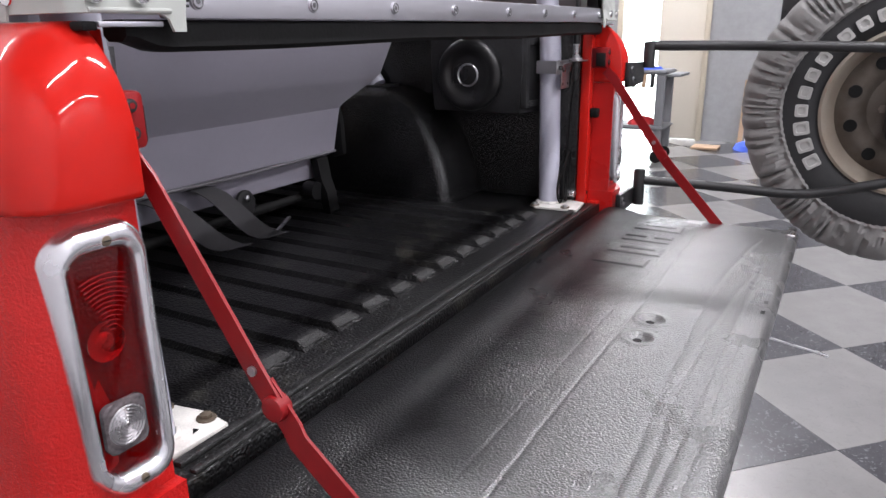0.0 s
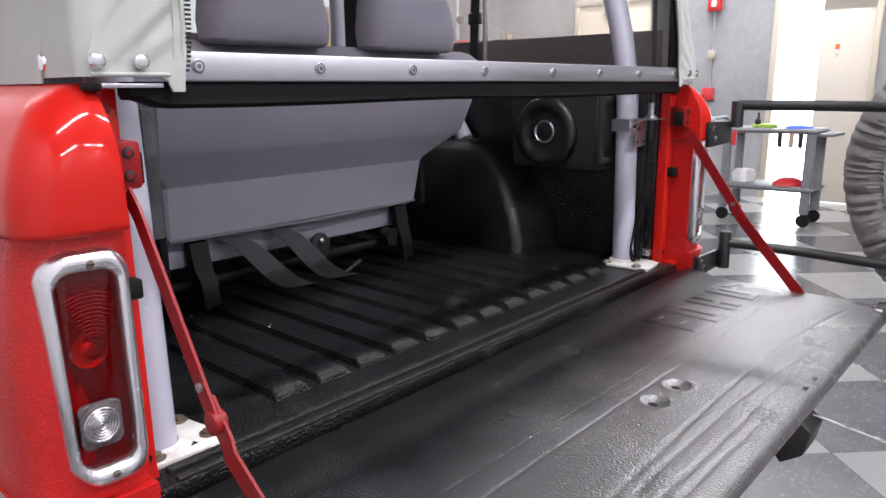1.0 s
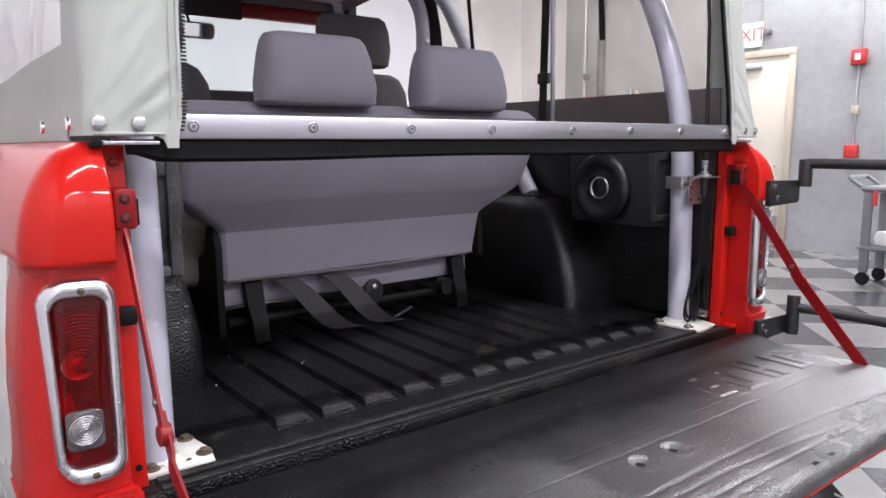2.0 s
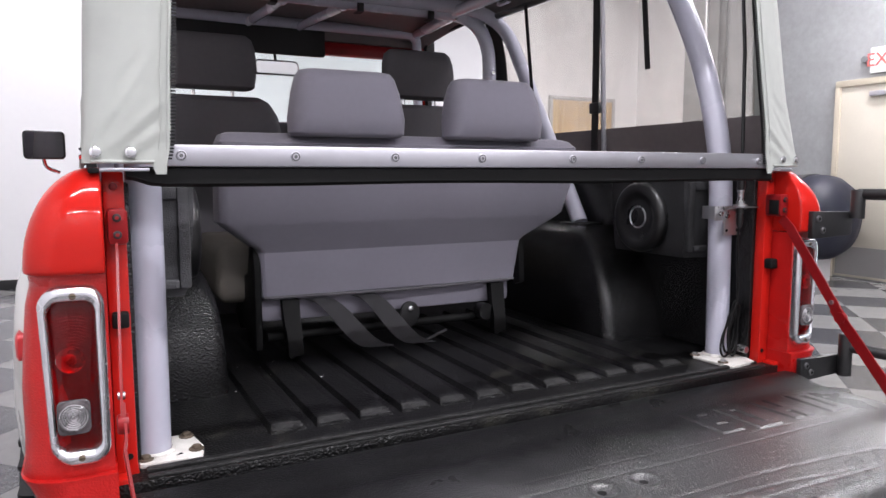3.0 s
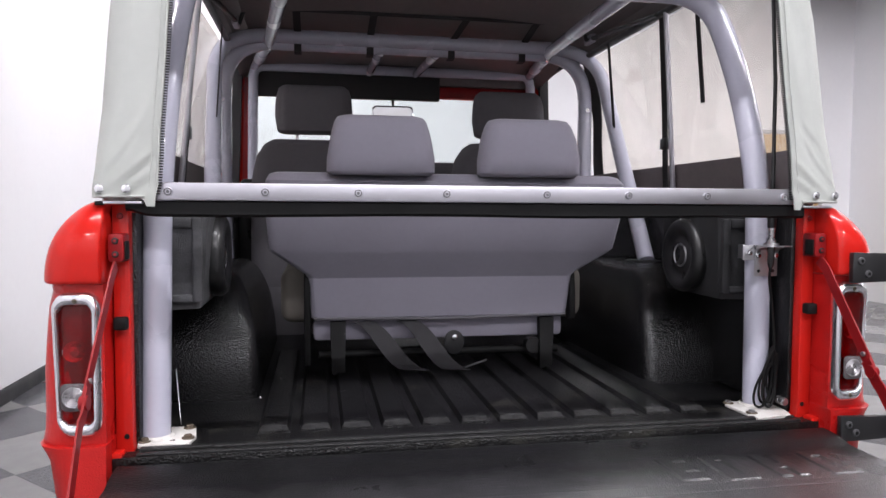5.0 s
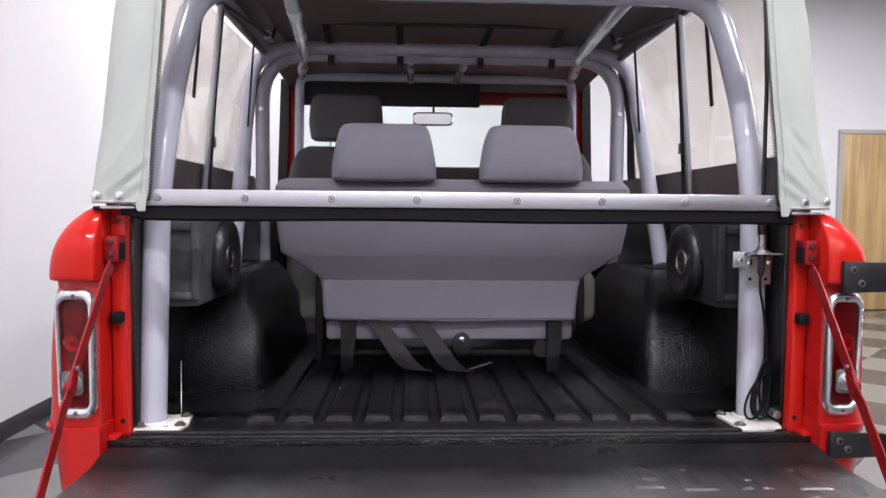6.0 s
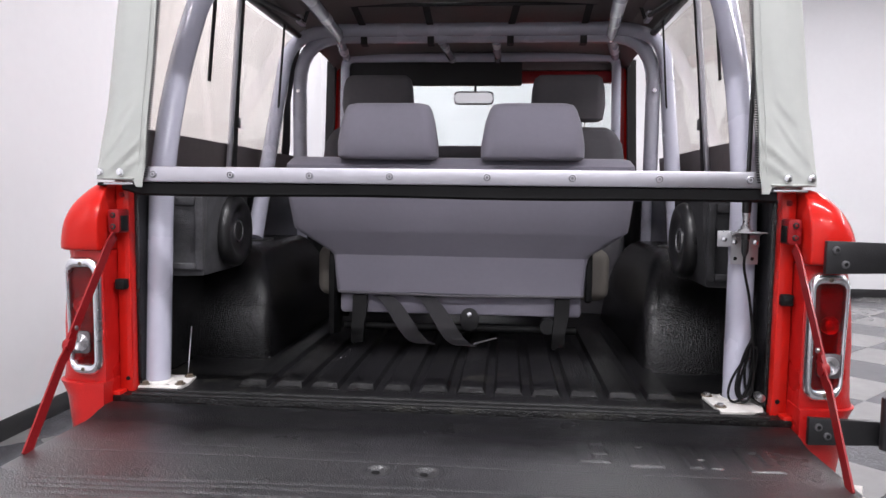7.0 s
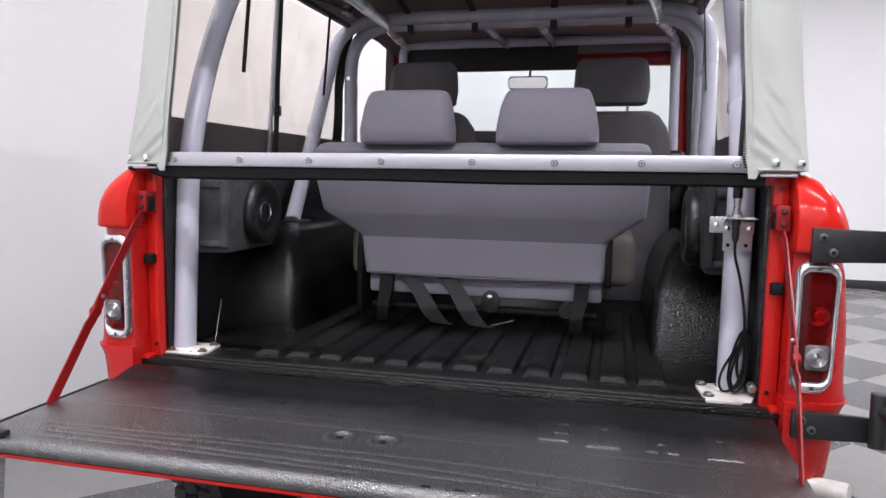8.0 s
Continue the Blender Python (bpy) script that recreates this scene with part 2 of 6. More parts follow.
ZINC = mat("zinc_bracket", (0.46, 0.46, 0.47), 0.35, metal=0.9, spread=0.15, scale=25)
def wrinkled(m, size, depth):
    """Adds soft creases under the fine relief of a cloth."""
    n, l = m.node_tree.nodes, m.node_tree.links
    fine = next(q for q in n if q.type == "BUMP")
    co, w, b = n.new("ShaderNodeTexCoord"), n.new("ShaderNodeTexNoise"), n.new("ShaderNodeBump")
    w.inputs["Scale"].default_value, w.inputs["Detail"].default_value, w.inputs["Distortion"].default_value = size, 2, 0.8
    b.inputs["Strength"].default_value, b.inputs["Distance"].default_value = 1.0, depth
    l.new(co.outputs["Object"], w.inputs["Vector"])
    l.new(w.outputs["Fac"], b.inputs["Height"])
    l.new(b.outputs["Normal"], fine.inputs["Normal"])
    return m


BEZEL = mat("satin_cast_bezel", (0.74, 0.74, 0.77), 0.25, metal=0.95, spread=0.06, scale=30, rough_spread=0.03, bump=0.03, bump_scale=160)
CANVAS = wrinkled(mat("sage_canvas", (0.385, 0.40, 0.372), 0.85, spread=0.06, scale=3, bump=0.35, bump_scale=1200, sheen=0.1), 11, 0.0028)
SEAT = mat("grey_seat_fabric", (0.266, 0.252, 0.300), 0.9, spread=0.07, scale=5, bump=0.35, bump_scale=1400, sheen=0.15)
SEAT_FRONT = mat("dark_grey_seat_fabric", (0.140, 0.134, 0.146), 0.9, spread=0.1, scale=5, bump=0.3, bump_scale=1200)
SEAT_TOP = mat("beige_grey_vinyl", (0.165, 0.15, 0.13), 0.7, spread=0.08, scale=6)
WEBBING = mat("grey_webbing", (0.034, 0.033, 0.036), 0.7, spread=0.1, scale=40, bump=0.4, bump_scale=1500)
VINYL = clear_mat("clear_window_vinyl", (0.97, 0.945, 0.91), 0.03, 0.05, 0.10)
GLASS = clear_mat("windscreen_glass", (0.93, 0.97, 0.96))
MIRROR = mat("mirror_glass", (0.9, 0.9, 0.9), 0.03, metal=1.0, spread=0.01, rough_spread=0.01)
TYRE = mat("tyre_rubber", (0.018, 0.018, 0.019), 0.65, spread=0.3, scale=14, bump=0.2, bump_scale=150)
COVER = mat("grey_tyre_cover_fabric", (0.205, 0.20, 0.195), 0.85, spread=0.12, scale=7, bump=0.3, bump_scale=900)
RIM = mat("weathered_steel_rim", (0.42, 0.38, 0.32), 0.5, spread=0.2, scale=12, second=(0.30, 0.24, 0.19), metal=0.2)
RIM_MID = mat("rust_stained_disc", (0.20, 0.175, 0.15), 0.5, metal=0.3, spread=0.4, scale=22, second=(0.08, 0.06, 0.045))
RIM_DARK = mat("rusty_wheel_disc", (0.16, 0.13, 0.11), 0.6, metal=0.2, spread=0.4, scale=18)
LETTER_WHITE = mat("raised_white_rubber", (0.42, 0.415, 0.40), 0.6, spread=0.1, scale=30)
WALL_WHITE = mat("white_wall_paint", (0.735, 0.73, 0.74), 0.6, spread=0.03, scale=1.2, bump=0.06, bump_scale=80)
CONCRETE = mat("grey_concrete_wall", (0.29, 0.295, 0.30), 0.7, spread=0.22, scale=1.1, bump=0.25, bump_scale=30)
WALL_DIM = mat("pale_wall_paint", (0.50, 0.50, 0.51), 0.7, spread=0.08, scale=1.2)
CEIL = mat("ceiling_paint", (0.10, 0.10, 0.105), 0.8, spread=0.05, scale=2)
BASE = mat("black_vinyl_base", (0.018, 0.018, 0.019), 0.5, spread=0.2, scale=5)
TILE_LIGHT = mat("light_vinyl_tile", (0.205, 0.202, 0.198), 0.24, spread=0.09, scale=9, random_tone=0.04, rough_spread=0.015)
TILE_DARK = mat("dark_speckled_tile", (0.060, 0.060, 0.066), 0.22, spread=0.3, scale=7, random_tone=0.08, rough_spread=0.015)


def flecked(m, size, amount, tone):
    """Adds small pale chips to a tile."""
    n, l = m.node_tree.nodes, m.node_tree.links
    p = n["Principled BSDF"]
    base = p.inputs["Base Color"].links[0].from_socket
    co, cell, cut, mx = n.new("ShaderNodeTexCoord"), n.new("ShaderNodeTexNoise"), n.new("ShaderNodeMapRange"), n.new("ShaderNodeMix")
    cell.inputs["Scale"].default_value, cell.inputs["Detail"].default_value, cell.inputs["Distortion"].default_value = size, 2, 1.2
    cut.inputs["From Min"].default_value, cut.inputs["From Max"].default_value = 0.60, 0.66
    cut.inputs["To Max"].default_value = amount
    mx.data_type = "RGBA"
    mx.inputs["B"].default_value = (*tone, 1)
    l.new(co.outputs["Object"], cell.inputs["Vector"])
    l.new(cell.outputs["Fac"], cut.inputs["Value"])
    l.new(cut.outputs[0], mx.inputs["Factor"])
    l.new(base, mx.inputs["A"])
    l.new(mx.outputs["Result"], p.inputs["Base Color"])


flecked(TILE_DARK, 60, 0.75, (0.17, 0.17, 0.18))
flecked(TILE_LIGHT, 45, 0.25, (0.15, 0.148, 0.145))
SLAB = mat("floor_screed", (0.12, 0.12, 0.12), 0.8, spread=0.2, scale=4)
WOOD = mat("oak_veneer", (0.54, 0.37, 0.17), 0.42, spread=0.12, scale=3)


def grained(m, size, tone):
    """Adds upright streaks of darker grain to a veneer."""
    n, l = m.node_tree.nodes, m.node_tree.links
    p = n["Principled BSDF"]
    base = p.inputs["Base Color"].links[0].from_socket
    co, stretch, streak, cut, mx = n.new("ShaderNodeTexCoord"), n.new("ShaderNodeMapping"), n.new("ShaderNodeTexNoise"), n.new("ShaderNodeMapRange"), n.new("ShaderNodeMix")
    stretch.inputs["Scale"].default_value = (1, 1, 0.06)
    streak.inputs["Scale"].default_value, streak.inputs["Detail"].default_value = size, 5
    cut.inputs["From Min"].default_value, cut.inputs["From Max"].default_value = 0.40, 0.68
    cut.inputs["To Max"].default_value = 0.7
    mx.data_type = "RGBA"
    mx.inputs["B"].default_value = (*tone, 1)
    l.new(co.outputs["Object"], stretch.inputs["Vector"])
    l.new(stretch.outputs[0], streak.inputs["Vector"])
    l.new(streak.outputs["Fac"], cut.inputs["Value"])
    l.new(cut.outputs[0], mx.inputs["Factor"])
    l.new(base, mx.inputs["A"])
    l.new(mx.outputs["Result"], p.inputs["Base Color"])


grained(WOOD, 14, (0.30, 0.17, 0.06))
CREAM = mat("cream_door_paint", (0.57, 0.53, 0.45), 0.5, spread=0.04, scale=3)
CREAM_FRAME = mat("tan_frame_paint", (0.48, 0.43, 0.34), 0.5, spread=0.05, scale=3)
FRAME_GREY = mat("grey_frame_paint", (0.24, 0.23, 0.23), 0.5, spread=0.05, scale=3)
FRAME_PALE = mat("pale_grey_frame_paint", (0.38, 0.37, 0.36), 0.5, spread=0.05, scale=3)
CART = mat("grey_cart_plastic", (0.17, 0.175, 0.185), 0.5, spread=0.12, scale=6)
RED_PLASTIC = mat("red_plastic", (0.55, 0.03, 0.035), 0.4, spread=0.08, scale=8)
ORANGE = mat("orange_pipe_paint", (0.62, 0.15, 0.04), 0.45, spread=0.12, scale=8)
GREEN = mat("green_tag", (0.03, 0.42, 0.20), 0.5, spread=0.05, scale=8)
LIME = mat("lime_plastic", (0.35, 0.55, 0.08), 0.5, spread=0.1, scale=8)
BLUE = mat("blue_plastic", (0.04, 0.10, 0.55), 0.45, spread=0.1, scale=8)
PAPER = mat("white_paper", (0.80, 0.80, 0.80), 0.7, spread=0.05, scale=5)
CARD = mat("brown_cardboard", (0.42, 0.29, 0.19), 0.8, spread=0.1, scale=8)
NAVY = mat("navy_tank_paint", (0.008, 0.009, 0.022), 0.55, coat=0.0, spread=0.15, scale=5)
DAYLIGHT = glow_mat("daylight_outside", (0.93, 0.96, 1.0), 13.0)
SIGN_RED = glow_mat("exit_sign_letters", (1.0, 0.30, 0.30), 1.0)
RED_SHELL = clear_mat("tinted_red_lens", (0.66, 0.013, 0.022), 0.035, 0.10)
RED_DEEP = mat("deep_red_plastic", (0.30, 0.010, 0.014), 0.15, spread=0.1, scale=8)
LENS_CLEAR_L = lens_mat("clear_lens", (0.10, 0.085, 0.09), 0.0, (-0.7945, 0.9635), 0.003)
LENS_CLEAR_R = lens_mat("clear_lens", (0.10, 0.085, 0.09), 0.0, (0.7945, 0.9635), 0.003)

REFLECTOR = mat("dull_reflector", (0.62, 0.60, 0.60), 0.3, metal=0.45, spread=0.3, scale=25)
PRISM = mat("silvered_clear_plastic", (0.33, 0.32, 0.33), 0.28, metal=0.75, spread=0.1, scale=30)


# ---- builders ----
BASES = {}


def thing(name, base, label, category, group="", kind=""):
    """An Empty at the base of a thing; its parts are given in world places."""
    ob = new(name)
    ob.location = base
    ob.empty_display_size = 0.1
    BASES[ob.name] = Vector(base)
    return tagged(ob, label, category, group, kind)


def part(name, bm, material, parent=None, label="", smooth=40):
    """Links a bmesh as one mesh, under a thing or a part."""
    root = parent
    while root is not None and root.parent is not None:
        root = root.parent
    if root is not None and root.name in BASES:
        bmesh.ops.translate(bm, vec=-BASES[root.name], verts=bm.verts)
    bmesh.ops.recalc_face_normals(bm, faces=bm.faces)
    me = bpy.data.meshes.new(name)
    bm.to_mesh(me)
    bm.free()
    me.materials.append(material)
    if smooth:
        me.shade_smooth()
        me.set_sharp_from_angle(angle=radians(smooth))
    ob = new(name, me)
    if parent is not None:
        ob.parent = parent
    if label:
        ob["label"] = label
    return ob


def box(x0, x1, y0, y1, z0, z1, bevel=0.0, bm=None, seg=2):
    bm = bm or bmesh.new()
    got = bmesh.ops.create_cube(bm, size=1)["verts"]
    for v in got:
        v.co = (x0 + (v.co.x + 0.5) * (x1 - x0), y0 + (v.co.y + 0.5) * (y1 - y0), z0 + (v.co.z + 0.5) * (z1 - z0))
    if bevel:
        edges = list({e for v in got for e in v.link_edges})
        bmesh.ops.bevel(bm, geom=edges, offset=bevel, segments=seg, affect="EDGES", profile=0.5)
    return bm


def loft(rings, bm=None, caps=True, closed=True):
    """Joins rings of equal length."""
    bm = bm or bmesh.new()
    rows = [[bm.verts.new(p) for p in ring] for ring in rings]
    n = len(rows[0])
    for a, b in zip(rows, rows[1:]):
        for i in range(n if closed else n - 1):
            j = (i + 1) % n
            bm.faces.new((a[i], a[j], b[j], b[i]))
    if caps:
        bm.faces.new(rows[0])
        bm.faces.new(rows[-1][::-1])
    return bm


def prism(points, axis, a, b, bm=None, bevel=0.0):
    """A flat outline pushed along an axis from a to b. points: the two other coordinates, in xyz order."""
    def put(p, c):
        return {"x": (c, p[0], p[1]), "y": (p[0], c, p[1]), "z": (p[0], p[1], c)}[axis]
    bm2 = bm or bmesh.new()
    before = set(bm2.verts)
    loft([[put(p, a) for p in points], [put(p, b) for p in points]], bm2)
    if bevel:
        fresh = [v for v in bm2.verts if v not in before]
        bmesh.ops.recalc_face_normals(bm2, faces=bm2.faces)
        edges = [e for e in {e for v in fresh for e in v.link_edges} if e.calc_face_angle(0) > 0.6]
        bmesh.ops.bevel(bm2, geom=edges, offset=bevel, segments=2, affect="EDGES", profile=0.5)
    return bm2


def bent(points, radius, steps=7):
    """A broken line with its corners rounded."""
    pts = [Vector(p) for p in points]
    out = [pts[0]]
    for a, b, c in zip(pts, pts[1:], pts[2:]):
        u, w = (a - b), (c - b)
        d = min(radius, u.length * 0.49, w.length * 0.49)
        p, q = b + u.normalized() * d, b + w.normalized() * d
        for i in range(steps + 1):
            t = i / steps
            out.append(p * (1 - t) ** 2 + b * 2 * t * (1 - t) + q * t ** 2)
    out.append(pts[-1])
    return out


def tube(points, r, seg=14, fillet=0.0, bm=None, flat=None):
    """A pipe along a line; flat=(a, b) makes it a strap of that half width and half thickness."""
    pts = bent(points, fillet) if fillet else [Vector(p) for p in points]
    rings = []
    side = None
    for i, p in enumerate(pts):
        ahead = (pts[min(i + 1, len(pts) - 1)] - pts[max(i - 1, 0)]).normalized()
        if side is None:
            up = Vector((0, 0, 1)) if abs(ahead.z) < 0.9 else Vector((1, 0, 0))
            side = ahead.cross(up).normalized()
        side = (side - ahead * side.dot(ahead)).normalized()
        other = ahead.cross(side)
        if flat:
            a, b = flat
            rings.append([p + side * sx * a + other * sy * b for sx, sy in ((-1, -1), (1, -1), (1, 1), (-1, 1))])
        else:
            rings.append([p + (side * math.cos(t) + other * math.sin(t)) * r for t in (2 * math.pi * k / seg for k in range(seg))])
    return loft(rings, bm)


def lathe(profile, centre, axis, seg=48, bm=None, wave=None, caps=False):
    """Turns a profile of (radius, along) round an axis through centre."""
    rings = []
    for r, a in profile:
        ring = []
        for k in range(seg):
            t = 2 * math.pi * k / seg
            rr = r + (wave(t, r, a) if wave else 0)
            c, s_ = rr * math.cos(t), rr * math.sin(t)
            off = {"x": (a, c, s_), "y": (c, a, s_), "z": (c, s_, a)}[axis]
            ring.append(Vector(centre) + Vector(off))
        rings.append(ring)
    return loft(rings, bm, caps=caps)


def disc(centre, axis, r, a, b, seg=20, bm=None, round_edge=0.0):
    e = min(round_edge, abs(b - a) * 0.5)
    sgn = 1 if b > a else -1
    prof = [(r, a)] + ([(r, b - sgn * e), (r - e * 0.3, b - sgn * e * 0.3), (r - e, b)] if e else [(r, b)])
    return lathe(prof, centre, axis, seg, bm, caps=True)


def rounded(w, h, r, n=5):
    """A rounded rectangle round nought."""
    out = []
    for cx, cy, t0 in ((w / 2 - r, h / 2 - r, 0), (-w / 2 + r, h / 2 - r, 90), (-w / 2 + r, -h / 2 + r, 180), (w / 2 - r, -h / 2 + r, 270)):
        for k in range(n + 1):
            t = radians(t0 + 90 * k / n)
            out.append((cx + r * math.cos(t), cy + r * math.sin(t)))
    return out


def cushion(levels, bm=None, n=5):
    """A padded block from rounded outlines: (z, cx, cy, wx, wy, r) from the bottom up."""
    return loft([[(cx + x, cy + y, z) for x, y in rounded(wx, wy, r, n)] for z, cx, cy, wx, wy, r in levels], bm)


def mirrored(bm):
    for v in bm.verts:
        v.co.x = -v.co.x
    return bm


# ---- the room ----
X0, X1, Y0, Y1 = -2.43, 7.70, -4.5, 8.20


def wall(name, bm, material, label):
    return tagged(part(name, bm, material, None, smooth=0), label, "wall", kind="structure")


wall("wall_west", box(X0 - 0.2, X0, Y0 - 0.2, Y1 + 0.2, 0, CEILING), WALL_WHITE, "smooth white painted studio wall with black base")
wall("wall_north", box(X0, X1 + 0.2, Y1, Y1 + 0.2, 0, CEILING), WALL_WHITE, "smooth white painted wall behind the vehicle")
wall("wall_south", box(X0, X1 + 0.2, Y0 - 0.2, Y0, 0, CEILING), WALL_DIM, "plain pale painted wall closing the room")
DOOR_Y0, DOOR_Y1, DOOR_Z = 0.92, 2.0, 2.30
east = box(X1, X1 + 0.2, Y0, DOOR_Y0, 0, CEILING)
box(X1, X1 + 0.2, DOOR_Y1, 7.15, 0, CEILING, bm=east)
box(X1, X1 + 0.2, DOOR_Y0, DOOR_Y1, DOOR_Z, CEILING, bm=east)
wall("wall_east", east, CONCRETE, "bare grey concrete wall with faint stains")
wall("wall_return", box(X1, X1 + 0.2, 7.15, Y1, 0, CEILING), WALL_WHITE, "white painted return of the grey wall")
tagged(part("ceiling", box(X0 - 0.2, X1 + 0.2, Y0 - 0.2, Y1 + 0.2, CEILING, CEILING + 0.15), CEIL, None, smooth=0), "dark grey painted ceiling", "ceiling", kind="structure")
tagged(part("baseboard_west", box(X0, X0 + 0.012, Y0, Y1 - 0.012, 0.0, 0.11, 0.003), BASE), "black vinyl cove base along the white wall", "baseboard", kind="structure")
tagged(part("baseboard_north", box(X0, X1, Y1 - 0.012, Y1, 0.0, 0.11, 0.003), BASE), "black vinyl cove base along the back wall", "baseboard", kind="structure")
# a housing for every lamp, the added fill ones too
for lx, ly in LAMP_SPOTS:
    lamp = thing("ceiling_light", (lx, ly, CEILING), "long white strip light on the ceiling, out of view, some added as fill", "ceiling light", "strip lights in rows")
    ax, ay = (0.14, 0.68) if lx > 4 else (0.68, 0.14)
    part("housing", box(lx - ax, lx + ax, ly - ay, ly + ay, CEILING - 0.12, CEILING, 0.01), PAPER, lamp)

# ---- the vehicle ----
car = thing("off_road_vehicle", (0, 0.9, 0), "red vintage off-road vehicle with open tailgate and black lined bed", "car")
SIDES = ((-1, LENS_CLEAR_L), (1, LENS_CLEAR_R))


def rolled(z):
    """How far the rear face of the cap leans forward at a height."""
    d = min(max(z - 1.212, 0.0), 0.108)
    return 0.128 - math.sqrt(0.128 ** 2 - d ** 2)


def cap_section(z, out, back=0.0):
    """Level outline of the upper quarter panel: inner edge, rounded rear corner, outer side."""
    yr = -0.0400 + rolled(z) + back
    r = min(0.046, (out - 0.746) * 0.75)
    arc = [(out - r + r * math.sin(radians(t)), yr + r - r * math.cos(radians(t)), z) for t in (0, 11, 22, 34, 45, 56, 68, 79, 90)]
    return [(0.744, 1.46, z), (0.744, yr + 0.006, z), (0.7455, yr + 0.0015, z), (0.748, yr, z)] + arc + [(out, 1.46, z)]


def cap_ring(y):
    """Upright outline of the door top."""
    right = [(0.774 + 0.075 * math.sin(radians(t)), 1.213 + 0.105 * math.cos(radians(t))) for t in (0, 16, 32, 48, 64, 80)] + [(0.849, 1.208), (0.852, 1.176), (0.848, 1.168)]
    return [(0.742, y, 1.168), (0.752, y, 1.318)] + [(x, y, z) for x, z in right]


def lower_ring(y, inset):
    pts = [(0.744, 0.64), (0.744, 1.166), (0.845 - inset, 1.166), (0.843 - inset, 1.152), (0.850 - inset, 1.122), (0.856 - inset, 1.06), (0.860 - inset, 1.00), (0.860 - inset, 0.93),
           (0.862 - inset, 0.892), (0.866 - inset, 0.872), (0.858 - inset, 0.858), (0.850 - inset, 0.84), (0.835 - inset, 0.72), (0.815 - inset, 0.66), (0.79, 0.64)]
    return [(x, y, z) for x, z in pts]


for sx, lens_clear in SIDES:
    flip = mirrored if sx < 0 else (lambda b: b)
    levels = [(1.168, 0.845, 0.004), (1.1705, 0.8485, 0.001)]
    levels += [(1.17 + 0.148 * math.cos(radians(t)), 0.755 + 0.094 * math.sin(radians(t)), 0.0) for t in (88, 83, 78, 72, 66, 60, 54, 48, 42, 36, 30, 24, 18, 12, 6, 2)]
    cap = loft([cap_section(*q) for q in levels])
    part("quarter_panel_top", flip(cap), RED, car, "glossy red upper quarter panel", smooth=50)
    low = loft([lower_ring(y, i) for y, i in ((-0.020, 0.052), (-0.0188, 0.042), (-0.0155, 0.032), (-0.0095, 0.022), (-0.001, 0.012), (0.010, 0.005), (0.024, 0.0), (0.13, 0.0))])
    part("quarter_panel", flip(low), RED_ROUGH, car, "red textured lower quarter panel", smooth=50)
    flank = []
    for k in range(25):
        y = 0.131 + (1.459 - 0.131) * k / 24
        swell = 0.034 * math.sin(min(1.0, (y - 0.131) / 0.20) * math.pi / 2)
        sill = max(0.66, 0.43 + math.sqrt(max(0.0, 0.475 ** 2 - (y - 0.76) ** 2)))
        zs = [sill + (1.166 - sill) * q / 9 for q in range(10)]
        outer = [(float(np.interp(z, (0.66, 0.86, 0.93, 1.0, 1.06, 1.122, 1.152, 1.166), (0.83, 0.862, 0.862, 0.860, 0.856, 0.850, 0.843, 0.845))) + swell * float(np.interp(z, (0.66, 0.9, 1.0, 1.11, 1.166), (1.0, 1.0, 0.98, 0.92, 0.60))), z) for z in zs]
        flank.append([(0.744, y, sill), *[(x, y, z) for x, z in outer], (0.744, y, 1.166)])
    fl = part("body_flank", flip(loft(flank)), BODY_WHITE, car, "white painted body side with wheel arch", smooth=50)
    mark = [[(0.870 + d, 0.188 + py, 1.030 + pz) for py, pz in rounded(0.055 - g, 0.046 - g, 0.010, 4)] for g, d in ((0.0, -0.012), (0.0, 0.003), (0.010, 0.007), (0.03, 0.008))]
    part("side_marker", flip(loft(mark)), RED_PLASTIC, fl, "red plastic side marker lamp")
    skirt = [[(x, y, min(z, 0.872)) for x, y, z in [(0.7415, y0, 0.64)] + [(0.7415, y0, 0.872)] + lower_ring(y0, i)[9:]] for y0, i in ((-0.034, 0.054), (-0.0325, 0.043), (-0.028, 0.031), (-0.020, 0.019), (-0.009, 0.008), (0.008, 0.0), (0.026, -0.003), (0.10, -0.003))]
    part("corner_skirt", flip(loft(skirt)), RED_ROUGH, car, "red textured skirt below the tail light", smooth=50)
    # jamb beside the tailgate opening
    jamb = prism([(0.712, 1.312), (0.742, 1.312), (0.742, 0.80), (0.706, 0.80), (0.711, 0.86)], "y", 0.034, 0.061, bevel=0.003)
    jb = part("tailgate_jamb", flip(jamb), RED, car)
    part("rubber_stop", flip(box(0.714, 0.738, 0.012, 0.034, 1.076, 1.100, 0.004)), RUBBER, jb, "black rubber stop")
    strike = prism([(0.711 + 0.0135 + a, 1.2315 + b) for a, b in rounded(0.027, 0.052, 0.006, 4)], "y", -0.008, 0.034, bevel=0.0025)
    part("strike_bracket", flip(strike), RED_STRAP_SHADE, jb)
    part("bracket_pad", flip(box(0.7078, 0.7108, -0.004, 0.022, 1.210, 1.244, 0.001)), RUBBER, jb, "black rubber pad")
    for z in (1.245, 1.220):
        part("screw", flip(disc((0.7255, 0, z), "y", 0.0062, -0.008, -0.0112, 14, round_edge=0.0015)), BLACK_STEEL, jb)
        part("screw_socket", flip(disc((0.7255, 0, z), "y", 0.003, -0.0112, -0.0116, 6)), RED_STRAP_SHADE, jb)
    part("bolt_hole", flip(disc((0.722, 0, 0.868), "y", 0.005, 0.034, 0.0325, 10)), RUBBER, jb)
